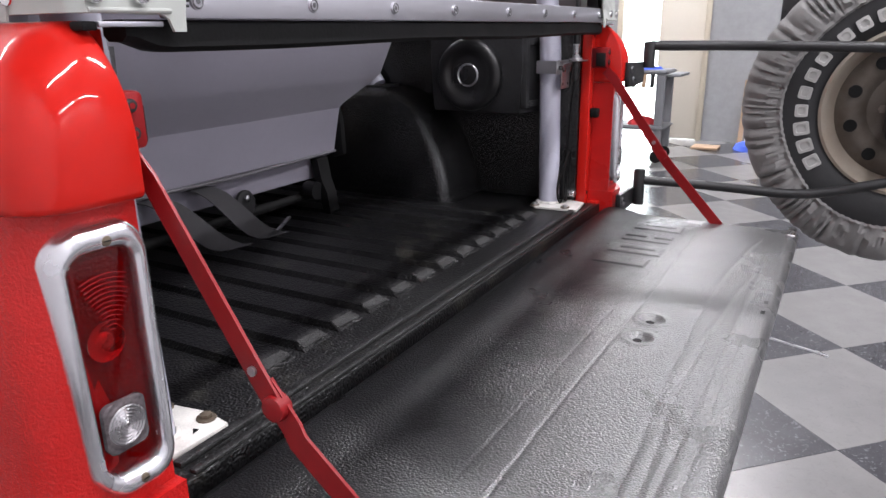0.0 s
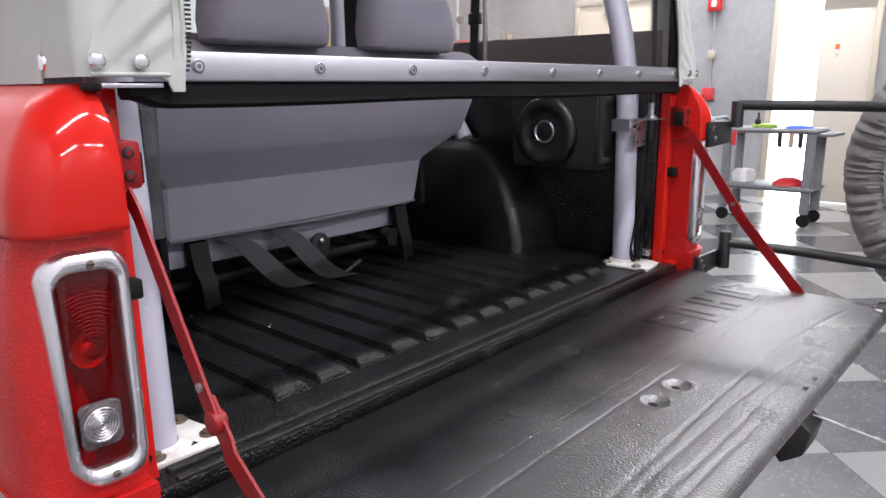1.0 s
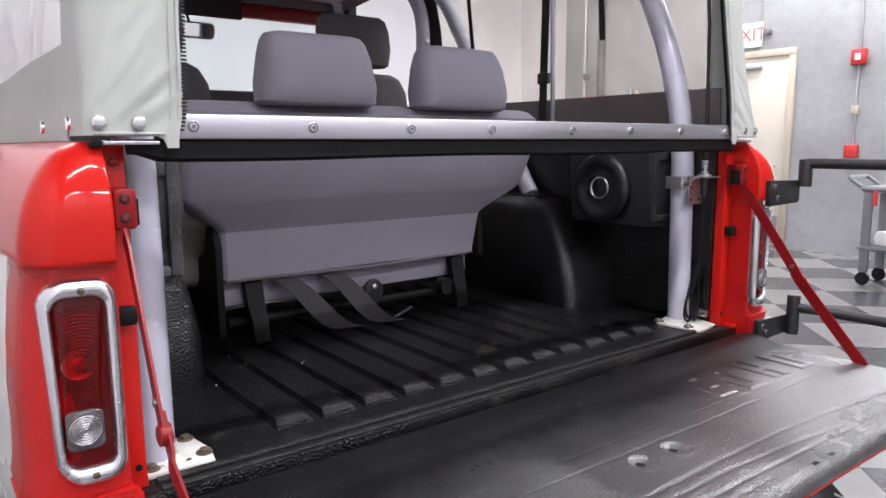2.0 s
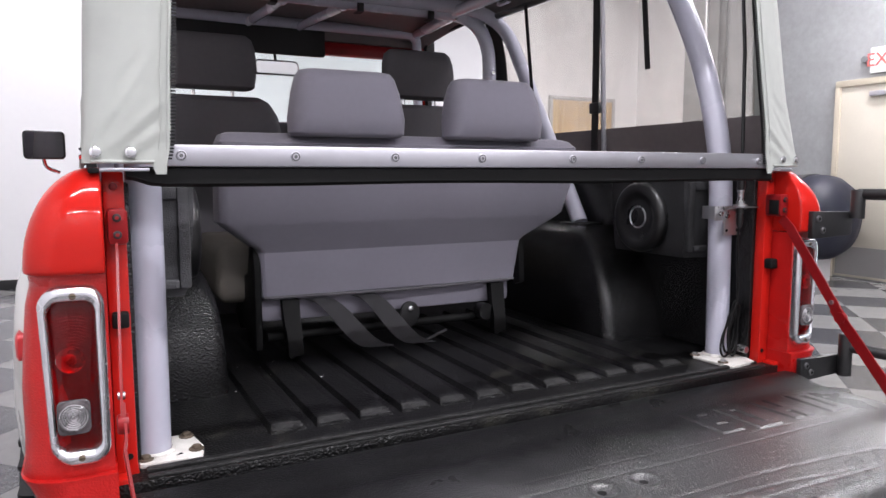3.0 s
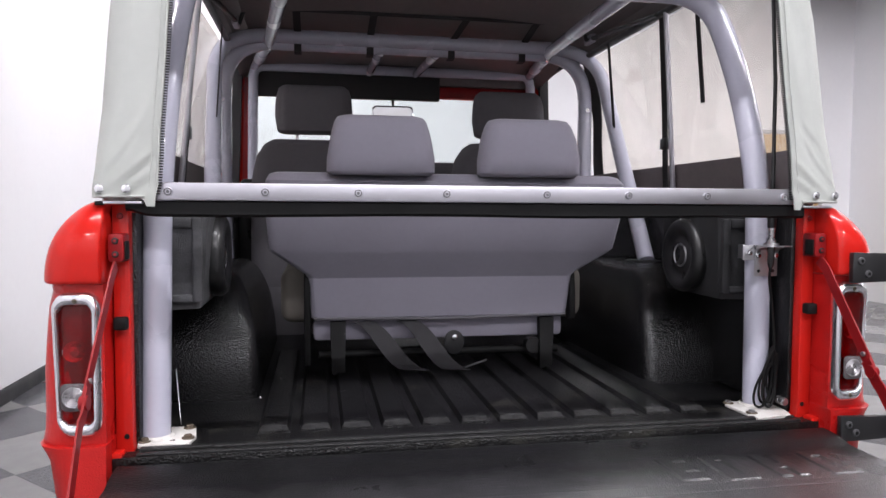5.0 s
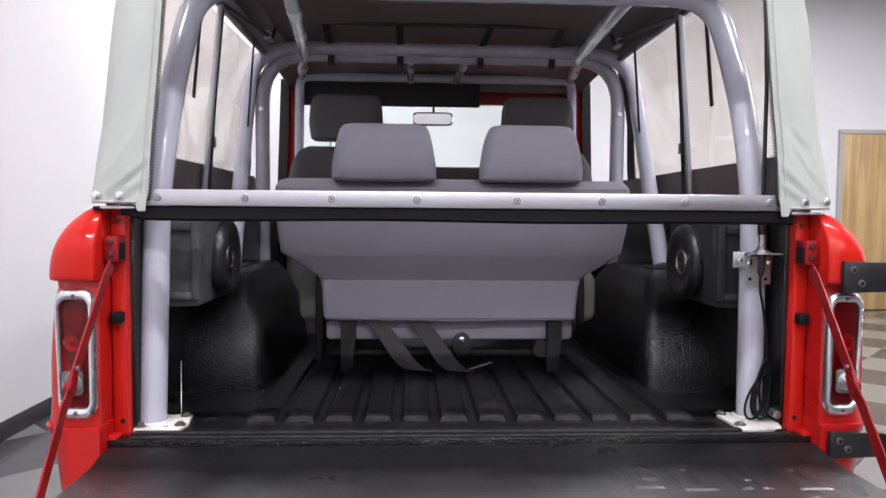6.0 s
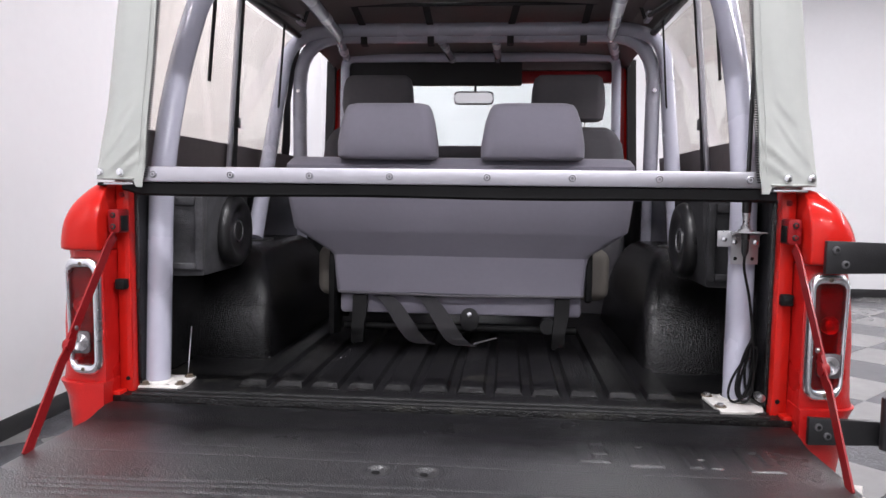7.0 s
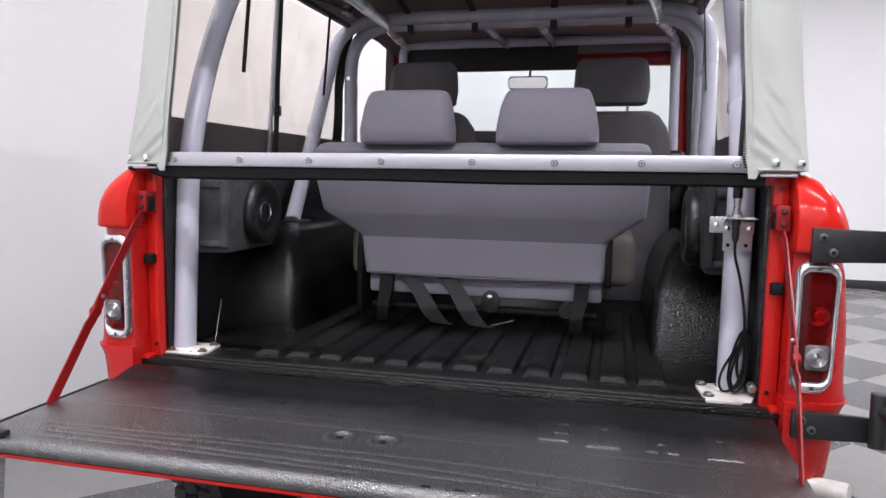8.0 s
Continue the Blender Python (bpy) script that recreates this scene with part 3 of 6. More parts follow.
    part("jamb_bolt", flip(disc((0.727, 0, 1.290), "y", 0.006, 0.034, 0.030, 12, round_edge=0.002)), RED_STRAP_SHADE, jb)
    part("corner_return", flip(box(0.7235, 0.7435, 0.002, 0.0335, 0.66, 0.845, 0.003)), RED, car)
    part("bed_side", flip(box(0.704, 0.742, 0.062, 1.46, 0.842, 1.296, 0.004)), LINER, car, "black lined inner bed side")
    # lamp
    cx, cz = 0.795, 1.021

    def lamp_ring(g, gz, y, r):
        """A closed outline of the lamp, g in from the sides and gz from the ends; the outer side is bowed and wraps round the corner."""
        out = []
        for px, pz in rounded(0.094 - 2 * g, 0.264 - 2 * gz, r, 7):
            z = cz + pz
            a, b = 0.748, 0.842 - 1.05 * (z - 1.035) ** 2
            u, mid = px / 0.094, max(0.0, 1 - ((z - cz) / 0.132) ** 2)
            wrap = 0.030 * (max(0.0, u) / 0.5) ** 2 * (0.10 + 0.90 * mid)
            out.append(((a + b) / 2 + u * (b - a), y - 0.007 * mid + wrap, z))
        return out
    rings = [lamp_ring(g, gz, y, r) for g, gz, y, r in ((-0.001, -0.001, -0.012, 0.031), (0.0, 0.0, -0.025, 0.030), (0.001, 0.0015, -0.0295, 0.029), (0.0035, 0.005, -0.0335, 0.027), (0.007, 0.010, -0.0355, 0.024), (0.0105, 0.0155, -0.0350, 0.021), (0.0135, 0.0205, -0.0320, 0.018), (0.0155, 0.0240, -0.0270, 0.015), (0.0160, 0.0250, -0.014, 0.015))]
    lamp = part("tail_light", flip(loft(rings, caps=False)), BEZEL, car, "tail light with satin silver bezel")
    part("lamp_back", flip(loft([lamp_ring(0.0158, 0.0245, y, 0.015) for y in (-0.0130, -0.0138)])), REFLECTOR, lamp, "dull silver reflector plate")
    bowl = [(0.0190, -0.0236), (0.0168, -0.0222), (0.0135, -0.0216), (0.0105, -0.0213), (0.008, -0.0220), (0.0066, -0.0236), (0.0045, -0.0242), (0.001, -0.0243)]
    part("bulb_bowl", flip(lathe(bowl, (cx, 0, 1.045), "y", 32)), REFLECTOR, lamp, "round silver bulb bowl")
    part("red_lens", flip(loft([lamp_ring(g, gz, y, r) for g, gz, y, r in ((0.0159, 0.0247, -0.0215, 0.015), (0.0165, 0.0255, -0.0235, 0.014), (0.021, 0.030, -0.0245, 0.010), (0.030, 0.040, -0.025, 0.006))])), RED_SHELL, lamp, "ribbed red plastic lens")
    # moulded rings fanned over the upper half of the lens
    for k in range(13):
        rr = 0.006 + 0.0042 * k
        arc = [(cx - 0.002 + rr * math.cos(radians(t)), 0, 1.052 + rr * math.sin(radians(t))) for t in range(66, 128, 6)]
        arc = [(x, -0.0318 + 0.007 * ((z - cz) / 0.132) ** 2, z) for x, y, z in arc if 0.770 < x < 0.818 and z < 1.122]
        if len(arc) > 2:
            part("lens_rib", flip(tube(arc, 0.0004, 5)), RED_DEEP, lamp)
    rings = [[(0.7945 + px, y, 0.9635 + pz) for px, pz in rounded(0.043 - 2 * g, 0.050 - 2 * g, 0.008, 4)] for g, y in ((0.0, -0.0260), (0.0, -0.0318), (0.002, -0.0330))]
    part("reverse_lens", flip(loft(rings)), lens_clear, lamp, "clear ribbed reversing lens")
    zig = [(0.0195 - 0.0016 * k, -0.0332 - (0.0011 if k % 2 else 0.0)) for k in range(12)] + [(0.0012, -0.0340)]
    part("prism_insert", flip(lathe(zig, (0.7945, 0, 0.9635), "y", 32)), PRISM, lamp, "clear concentric prism rings")
    for z, sxo in ((1.1385, 0.788), (0.9030, 0.787)):
        part("screw", flip(disc((sxo, 0, z), "y", 0.0050, -0.030, -0.0372, 12, round_edge=0.002)), RUSTY, lamp)
        part("screw_slot", flip(box(sxo - 0.0032, sxo + 0.0032, -0.0376, -0.0371, z - 0.0006, z + 0.0006)), RUBBER, lamp)
    # wheel house in the bed
    house = []
    lean = 0.045 if sx < 0 else 0.0
    for z, y0, xin in ((0.838, 0.362, 0.506), (0.87, 0.366, 0.507), (0.91, 0.373, 0.508), (0.95, 0.384, 0.511), (0.99, 0.400, 0.515), (1.02, 0.415, 0.519), (1.05, 0.436, 0.526), (1.08, 0.463, 0.536), (1.105, 0.494, 0.547), (1.125, 0.528, 0.560), (1.138, 0.560, 0.574), (1.147, 0.60, 0.595)):
        y0 += lean * (1.12 - z) / 0.28 - (0.03 if sx < 0 else 0)
        r = 0.032
        arc = [(xin + r - r * math.sin(radians(t)), y0 + r - r * math.cos(radians(t))) for t in (0, 18, 36, 54, 72, 90)]
        house.append([(0.706, y0, z)] + [(x, y, z) for x, y in arc] + [(xin, 1.20 - 0.75 * (z - 0.838), z), (0.706, 1.20 - 0.75 * (z - 0.838), z)])
    part("wheel_house", flip(loft(house)), LINER, car, "black lined wheel arch box in the bed", smooth=60)
    # tailgate strap
    so = -0.006 if sx > 0 else 0.004
    top, mid = (0.728, -0.022, 1.180), (0.733 + so, -0.166, 0.982)
    strap = part("tailgate_strap", flip(tube([(0.727, 0.000, 1.200), top, mid], 0, flat=(0.0017, 0.0115))), RED_STRAP_SHADE, car, "folding red steel tailgate strap")
    lowend = [(0.7295 + so, -0.148, 1.006), (0.7295 + so, -0.178, 0.968), (0.732 + so, -0.186, 0.958), (0.715 + so, -0.322, 0.818)]
    part("lower_link", flip(tube(lowend, 0, flat=(0.0017, 0.0125))), RED_STRAP_SHADE, strap)
    part("rivet", flip(disc((0.732 + so, -0.163, 0.987), "x", 0.013, -0.007, 0.007, 14, round_edge=0.003)), RED_STRAP_SHADE, strap)
    part("rivet", flip(disc((0.7315 + so, -0.140, 1.018), "x", 0.005, -0.0045, 0.0045, 10)), ZINC, strap)

# bed and sill
bed = part("bed_floor", box(-0.742, 0.742, 0.0, 1.46, 0.785, 0.838, 0.004), LINER_FLOOR, car, "black sprayed bed floor with pressed ribs")
for k in range(12):
    cx = -0.453 + 0.0865 * k
    a, b, h = 0.034, 0.027, 0.010
    rib = loft([[(cx - a, 0.102, 0.838), (cx + a, 0.102, 0.838), (cx + a, 0.102, 0.8385), (cx - a, 0.102, 0.8385)],
                [(cx - a, 0.125, 0.838), (cx + a, 0.125, 0.838), (cx + b, 0.125, 0.838 + h), (cx - b, 0.125, 0.838 + h)],
                [(cx - a, 0.95, 0.838), (cx + a, 0.95, 0.838), (cx + b, 0.95, 0.838 + h), (cx - b, 0.95, 0.838 + h)]])
    part("floor_rib", rib, LINER_FLOOR, bed, smooth=0)
    worn = loft([[(cx - q, y, z), (cx + q, y, z), (cx + q, y, z + 0.0008), (cx - q, y, z + 0.0008)] for y, z, q in ((0.1075, 0.8415, 0.029), (0.1245, 0.8482, 0.0255), (0.134, 0.8484, 0.021))])
    part("worn_edge", worn, LINER_WORN, bed, smooth=0)
part("sill_lip", box(-0.70, 0.70, 0.028, 0.042, 0.836, 0.845, 0.003), LINER_WORN, bed)
part("sill_lip", box(-0.70, 0.70, 0.004, 0.016, 0.836, 0.843, 0.003), LINER_WORN, bed, "scuffed sill lip")
# bright metal line drawn for the light caught by the liner's edge
part("liner_edge_glint", tube([(-0.652, 0.190, 0.840), (-0.664, 0.228, 0.895), (-0.675, 0.264, 0.946)], 0.0011, 6), ZINC, bed, "thin bright line for light along the liner edge")
part("rear_panel", box(-0.742, 0.742, 0.004, 0.05, 0.60, 0.784, 0.006), RED_ROUGH, car)
part("body_floor", box(-0.742, 0.742, 1.47, 2.1, 0.70, 0.76, 0.006), LINER, car)

# tailgate, folded down flat
HINGE = [(-0.012, 0.808), (-0.018, 0.824), (-0.034, 0.831), (-0.047, 0.8318), (-0.060, 0.8315), (-0.074, 0.8300), (-0.088, 0.8278), (-0.100, 0.8246), (-0.112, 0.8215), (-0.123, 0.8201)]
LIP = [(-0.492, 0.8188), (-0.498, 0.8168), (-0.503, 0.8135), (-0.5070, 0.8070), (-0.5080, 0.8000), (-0.5060, 0.7930), (-0.5000, 0.7900), (-0.012, 0.790)]
GROOVES = [(0.0011, 0.0026, ((-0.66, -0.288), (-0.3, -0.285), (0.15, -0.292), (0.61, -0.287))), (0.0006, 0.0026, ((-0.66, -0.240), (-0.16, -0.246), (0.26, -0.256), (0.61, -0.268))),
           (0.0015, 0.0048, ((-0.62, -0.412), (-0.17, -0.396), (0.17, -0.391), (0.35, -0.400), (0.52, -0.418), (0.64, -0.436))),
           (0.0014, 0.0045, ((-0.62, -0.435), (-0.45, -0.428), (-0.25, -0.418), (0.0, -0.420), (0.20, -0.432), (0.36, -0.450))),
           (0.0017, 0.0045, ((-0.62, -0.450), (-0.46, -0.444), (-0.2, -0.449), (0.06, -0.452), (0.42, -0.460))), (0.0013, 0.0040, ((-0.62, -0.474), (-0.43, -0.468), (-0.2, -0.467), (0.02, -0.473)))]
# raised pressings, each with its sunk slots
PRESSED = [((0.280, 0.334, -0.240, -0.128), ((0.306, 0.340, -0.178, -0.150), (0.306, 0.340, -0.226, -0.200))), ((0.368, 0.428, -0.252, -0.136), ((0.391, 0.406, -0.234, -0.156),)),
           ((0.471, 0.529, -0.249, -0.140), ((0.494, 0.507, -0.190, -0.130), (0.494, 0.507, -0.260, -0.210))), ((0.575, 0.634, -0.254, -0.143), ((0.597, 0.612, -0.238, -0.164),))]
DIMPLES = ((-0.074, -0.324), (0.010, -0.324))


def soft_box(x, y, area, edge=0.0022):
    """1 inside a rectangle, 0 outside, with a narrow slope."""
    x0, x1, y0, y1 = area
    d = min(x - x0, x1 - x, y - y0, y1 - y)
    return min(1.0, max(0.0, d / edge + 0.5))


def gate_relief(x, y):
    """Height of the pressed and worn tailgate skin over its flat."""
    side = min(1.0, max(0.0, (0.668 - abs(x)) / 0.03))
    h = 0.0007 * noise.noise(Vector((x * 7, y * 11, 0.3))) + 0.0003 * noise.noise(Vector((x * 24, y * 30, 1.7)))
    for depth, wide, line in GROOVES:
        if line[0][0] - 0.03 < x < line[-1][0] + 0.03:
            at = float(np.interp(x, [q[0] for q in line], [q[1] for q in line])) + 0.0012 * noise.noise(Vector((x * 16, depth * 900, 0)))
            end = min(1.0, max(0.0, (line[-1][0] + 0.03 - x) / 0.06), max(0.0, (x - line[0][0] + 0.03) / 0.06))
            h -= depth * end * math.exp(-((y - at) / wide) ** 2)
    for cx, cy in DIMPLES:
        r = math.hypot(x - cx, y - cy)
        if r < 0.05:
            h += 0.0012 * math.exp(-((r - 0.026) / 0.006) ** 2) - 0.0050 * max(0.0, 1 - (r / 0.022) ** 2)
    if x > 0.26 and y > -0.27:
        for area, slots in PRESSED:
            up = soft_box(x, y, area)
            for slot in slots:
                up = min(up, 1 - soft_box(x, y, slot))
            h += 0.0027 * up
    return h * side


xs = [-0.722, -0.70, -0.682, -0.668, -0.66, -0.65] + [-0.64 + 0.012 * k for k in range(45)] + [-0.105 + 0.003 * k for k in range(50)] + [0.05 + 0.012 * k for k in range(18)] + [0.264 + 0.0025 * k for k in range(152)] + [0.65, 0.66, 0.668, 0.682, 0.70, 0.722]
ys = [-0.135 - 0.0021 * k for k in range(168)]
rings = [[(x, y, z + 0.003) for y, z in HINGE] + [(x, y, 0.8225 + gate_relief(x, y)) for y in ys] + [(x, y, z + 0.003) for y, z in LIP] for x in xs]
gate = part("tailgate", loft(rings), LINER_GATE, car, "lowered tailgate with worn black liner", smooth=50)
part("outer_skin", box(-0.705, 0.705, -0.5020, -0.010, 0.7845, 0.7925, 0.003), RED, gate, "glossy red outer skin")
for hx, hy in DIMPLES:
    part("hole", disc((hx - 0.004, hy + 0.002, 0), "z", 0.0075, 0.8172, 0.8186, 16), RUBBER, gate)
for hx, hy in ((0.187, -0.488), (0.133, -0.488)):
    part("screw_slot", box(hx - 0.008, hx + 0.008, hy - 0.0035, hy + 0.0035, 0.8212, 0.8226), RUBBER, gate)
for sx in (-1, 1):
    latch = box(sx * 0.690 - 0.035, sx * 0.690 + 0.035, -0.502, -0.482, 0.822, 0.832, 0.003)
    part("latch_bolt", latch, CHROME if sx > 0 else BLACK_STEEL, gate)

# rail across the top of the opening
bar = [[(x, 0.020 + 0.016 * a, 1.3192 - 0.013 + 0.013 * b - (0.0035 + 0.0015 * math.sin(x * 9)) * (b < 0) + 0.010 * min(1.0, max(0.0, (-0.672 - x) / 0.03)) * (b < 0)) for a, b in ((-0.8, 1), (0.8, 1), (1, 0.8), (1, -0.6), (0.6, -1), (-0.6, -1), (-1, -0.6), (-1, 0.8))] for x in [-0.710, -0.700, -0.690, -0.676] + [-0.66 + 0.06 * k for k in range(22)] + [0.690]]
part("header_bar", loft(bar), RUBBER, car, "black rubber covered header bar")
rail = part("tailgate_rail", box(-0.668, 0.676, -0.004, 0.010, 1.3195, 1.353, 0.003), ALU, car, "bright aluminium rail with screws")
for sx0 in (-0.633, -0.458, -0.283, -0.109, 0.098, 0.275, 0.452, 0.633):
    part("screw", disc((sx0, 0, 1.336), "y", 0.0082, -0.004, -0.0072, 18, round_edge=0.002), ALU, rail)
    part("screw_rim", lathe([(0.0072, -0.0071), (0.0066, -0.0080), (0.0056, -0.0080), (0.0050, -0.0071)], (sx0, 0, 1.336), "y", 18), ZINC_DARK, rail)
    part("screw_socket", disc((sx0, 0, 1.336), "y", 0.0030, -0.0070, -0.0075, 8), ZINC_DARK, rail)
for sx in (-1, 1):
    part("rail_end", box(min(sx * 0.678, sx * 0.745), max(sx * 0.678, sx * 0.745), -0.009, 0.010, 1.3125, 1.3172, 0.001), ALU, rail)
part("rail_plug", box(-0.760, -0.7455, -0.008, 0.010, 1.3095, 1.3172, 0.002), RUBBER, rail)

# door, cowl, windscreen and front body
for sx in (-1, 1):
    flip = mirrored if sx < 0 else (lambda b: b)
    part("door", flip(loft([lower_ring(1.472, -0.034), lower_ring(2.26, -0.034)])), BODY_WHITE, car, "white painted lower door")
    part("door_top", flip(loft([cap_ring(1.472), cap_ring(2.26)])), RED, car)
    part("windscreen_pillar", flip(tube([(0.725, 2.02, 1.30), (0.70, 1.96, 1.92)], 0, flat=(0.03, 0.022))), RED, car)
    # body red made darker here, for the shade inside the cab
    part("pillar_trim", flip(tube([(0.690, 1.975, 1.31), (0.668, 1.945, 1.90)], 0, flat=(0.018, 0.013))), RED_STRAP_SHADE, car)
    part("door_trim", flip(box(0.722, 0.7405, 1.475, 2.06, 0.765, 1.312, 0.006)), PLASTIC, car, "black inner door trim")
    part("soft_door_post", flip(tube([(0.735, 1.93, 1.31), (0.708, 1.90, 1.93)], 0, flat=(0.016, 0.02))), BLACK_CLOTH, car)
    part("soft_door_rail", flip(tube([(0.700, 1.42, 1.945), (0.700, 1.93, 1.93)], 0.012, 8)), BLACK_CLOTH, car)
    part("front_wing", flip(box(0.60, 0.85, 2.275, 3.25, 0.87, 1.26, 0.05, seg=3)), RED, car)
    for wy in (0.76, 3.0):
        w = part("road_wheel", lathe([(0.20, 0.075), (0.30, 0.088), (0.375, 0.086), (0.400, 0.07), (0.403, 0), (0.400, -0.07), (0.375, -0.086), (0.30, -0.088), (0.20, -0.075)],
                                     (sx * (0.828 if wy < 1 else 0.72), wy, 0.415), "x", 48, caps=True), TYRE, car, "black all-terrain tyre on the floor")
        lugs = bmesh.new()
        for k in range(44):
            for row, dx in enumerate((-0.063, -0.021, 0.021, 0.063)):
                t = 2 * math.pi * (k + 0.5 * (row % 2)) / 44
                q = Matrix.Translation((sx * (0.828 if wy < 1 else 0.72) + dx, wy, 0.415)) @ Matrix.Rotation(t, 4, "X")
                lug = box(-0.019, 0.019, 0.396, 0.415, -0.020, 0.020)
                bmesh.ops.transform(lug, matrix=q @ Matrix.Rotation(radians(14 if row % 2 else -14), 4, "Y"), verts=lug.verts)
                me = bpy.data.meshes.new("lug")
                lug.to_mesh(me)
                lug.free()
                lugs.from_mesh(me)
                bpy.data.meshes.remove(me)
        part("tread", lugs, TYRE, w, smooth=0)
om = part("door_mirror", loft([[(-0.888 + px, y + 0.3 * px, 1.416 + pz) for px, pz in rounded(0.136 - g, 0.104 - g, 0.016, 5)] for g, y in ((0.006, 1.862), (0.0, 1.866), (0.0, 1.882), (0.02, 1.898), (0.06, 1.906))]), PLASTIC, car, "rectangular black outside mirror")
part("mirror_face", loft([[(-0.888 + px, y + 0.3 * px, 1.416 + pz) for px, pz in rounded(0.124, 0.092, 0.012, 5)] for y in (1.8618, 1.8605)]), MIRROR, om)
part("mirror_arm", tube([(-0.895, 1.885, 1.37), (-0.890, 1.90, 1.335), (-0.845, 1.92, 1.315)], 0.007, 8, 0.02), CHROME, om)
# same darker red: shade under the roof put into the colour
part("windscreen_header", box(-0.70, 0.70, 1.935, 1.985, 1.835, 1.892, 0.012), RED_STRAP_SHADE, car)
part("header_flap", box(-0.69, 0.69, 1.940, 1.980, 1.893, 1.935, 0.006), ROOF_CLOTH, car)
part("windscreen_sill", box(-0.74, 0.74, 1.99, 2.06, 1.30, 1.475, 0.012), RED, car)
part("windscreen_glass", box(-0.68, 0.68, 1.998, 2.003, 1.470, 1.84), GLASS, car).visible_shadow = False
part("dash", box(-0.70, 0.70, 1.80, 1.985, 1.28, 1.44, 0.03, seg=3), PLASTIC, car)
part("dash_top", box(-0.66, 0.66, 1.955, 1.99, 1.476, 1.536, 0.012), SEAT_FRONT, car)
part("sun_visor", box(-0.655, 0.205, 1.898, 1.925, 1.815, 1.928, 0.008), BLACK_CLOTH, car, "black padded sun visor")
part("bonnet", box(-0.60, 0.60, 2.075, 3.25, 1.10, 1.30, 0.04, seg=3), RED, car)
part("firewall", box(-0.742, 0.742, 1.992, 2.07, 0.70, 1.295, 0.01), PLASTIC, car, "black carpeted firewall")
part("rear_bumper", tube([(-0.78, 0.02, 0.565), (0.78, 0.02, 0.565)], 0.04, 16), WHITE_STEEL, car)
part("exhaust_tip", tube([(0.78, -0.01, 0.700), (0.862, -0.055, 0.706)], 0.020, 20), WHITE_STEEL, car)
mir = part("rear_view_mirror", loft([[(-0.020 + px, y - 0.10 * pz, 1.752 + pz) for px, pz in rounded(0.19 - g, 0.062 - g, 0.022, 5)] for g, y in ((0.008, 1.862), (0.0, 1.866), (0.0, 1.876), (0.03, 1.890))]), CHROME, car, "chrome framed interior mirror")
part("mirror_face", loft([[(-0.020 + px, y - 0.10 * pz, 1.752 + pz) for px, pz in rounded(0.176, 0.048, 0.016, 5)] for y in (1.8617, 1.8605)]), MIRROR, mir)
part("mirror_stem", tube([(-0.015, 1.885, 1.765), (-0.015, 1.93, 1.84)], 0.006, 8), PLASTIC, mir)

# ---- roll cage ----
cage = thing("roll_cage", (0, 0.7, 0.838), "silver-grey painted tubular roll cage bolted inside the vehicle", "roll cage")
R_TUBE = 0.0255
part("rear_hoop", tube([(-0.683, 0.098, 0.846), (-0.678, 0.126, 1.36), (-0.668, 0.20, 1.60), (-0.645, 0.325, 1.865), (0.640, 0.325, 1.865), (0.660, 0.20, 1.60), (0.668, 0.135, 1.36), (0.664, 0.122, 0.846)], 0.0285, 20, 0.12), TUBE, cage)
part("main_hoop", tube([(-0.698, 1.33, 0.80), (-0.698, 1.33, 1.922), (0.698, 1.33, 1.922), (0.698, 1.33, 0.80)], 0.0275, 20, 0.19), TUBE, cage)
part("rear_brace", tube([(-0.655, 0.680, 1.150), (-0.722, 1.285, 1.937), (0.722, 1.285, 1.937), (0.655, 0.680, 1.150)], R_TUBE, 20, 0.20), TUBE, cage, "leaning hoop braced on the wheel arches")
part("front_hoop", tube([(-0.650, 1.89, 1.30), (-0.640, 1.89, 1.945), (0.640, 1.89, 1.945), (0.650, 1.89, 1.30)], 0.022, 16, 0.05), TUBE, cage)
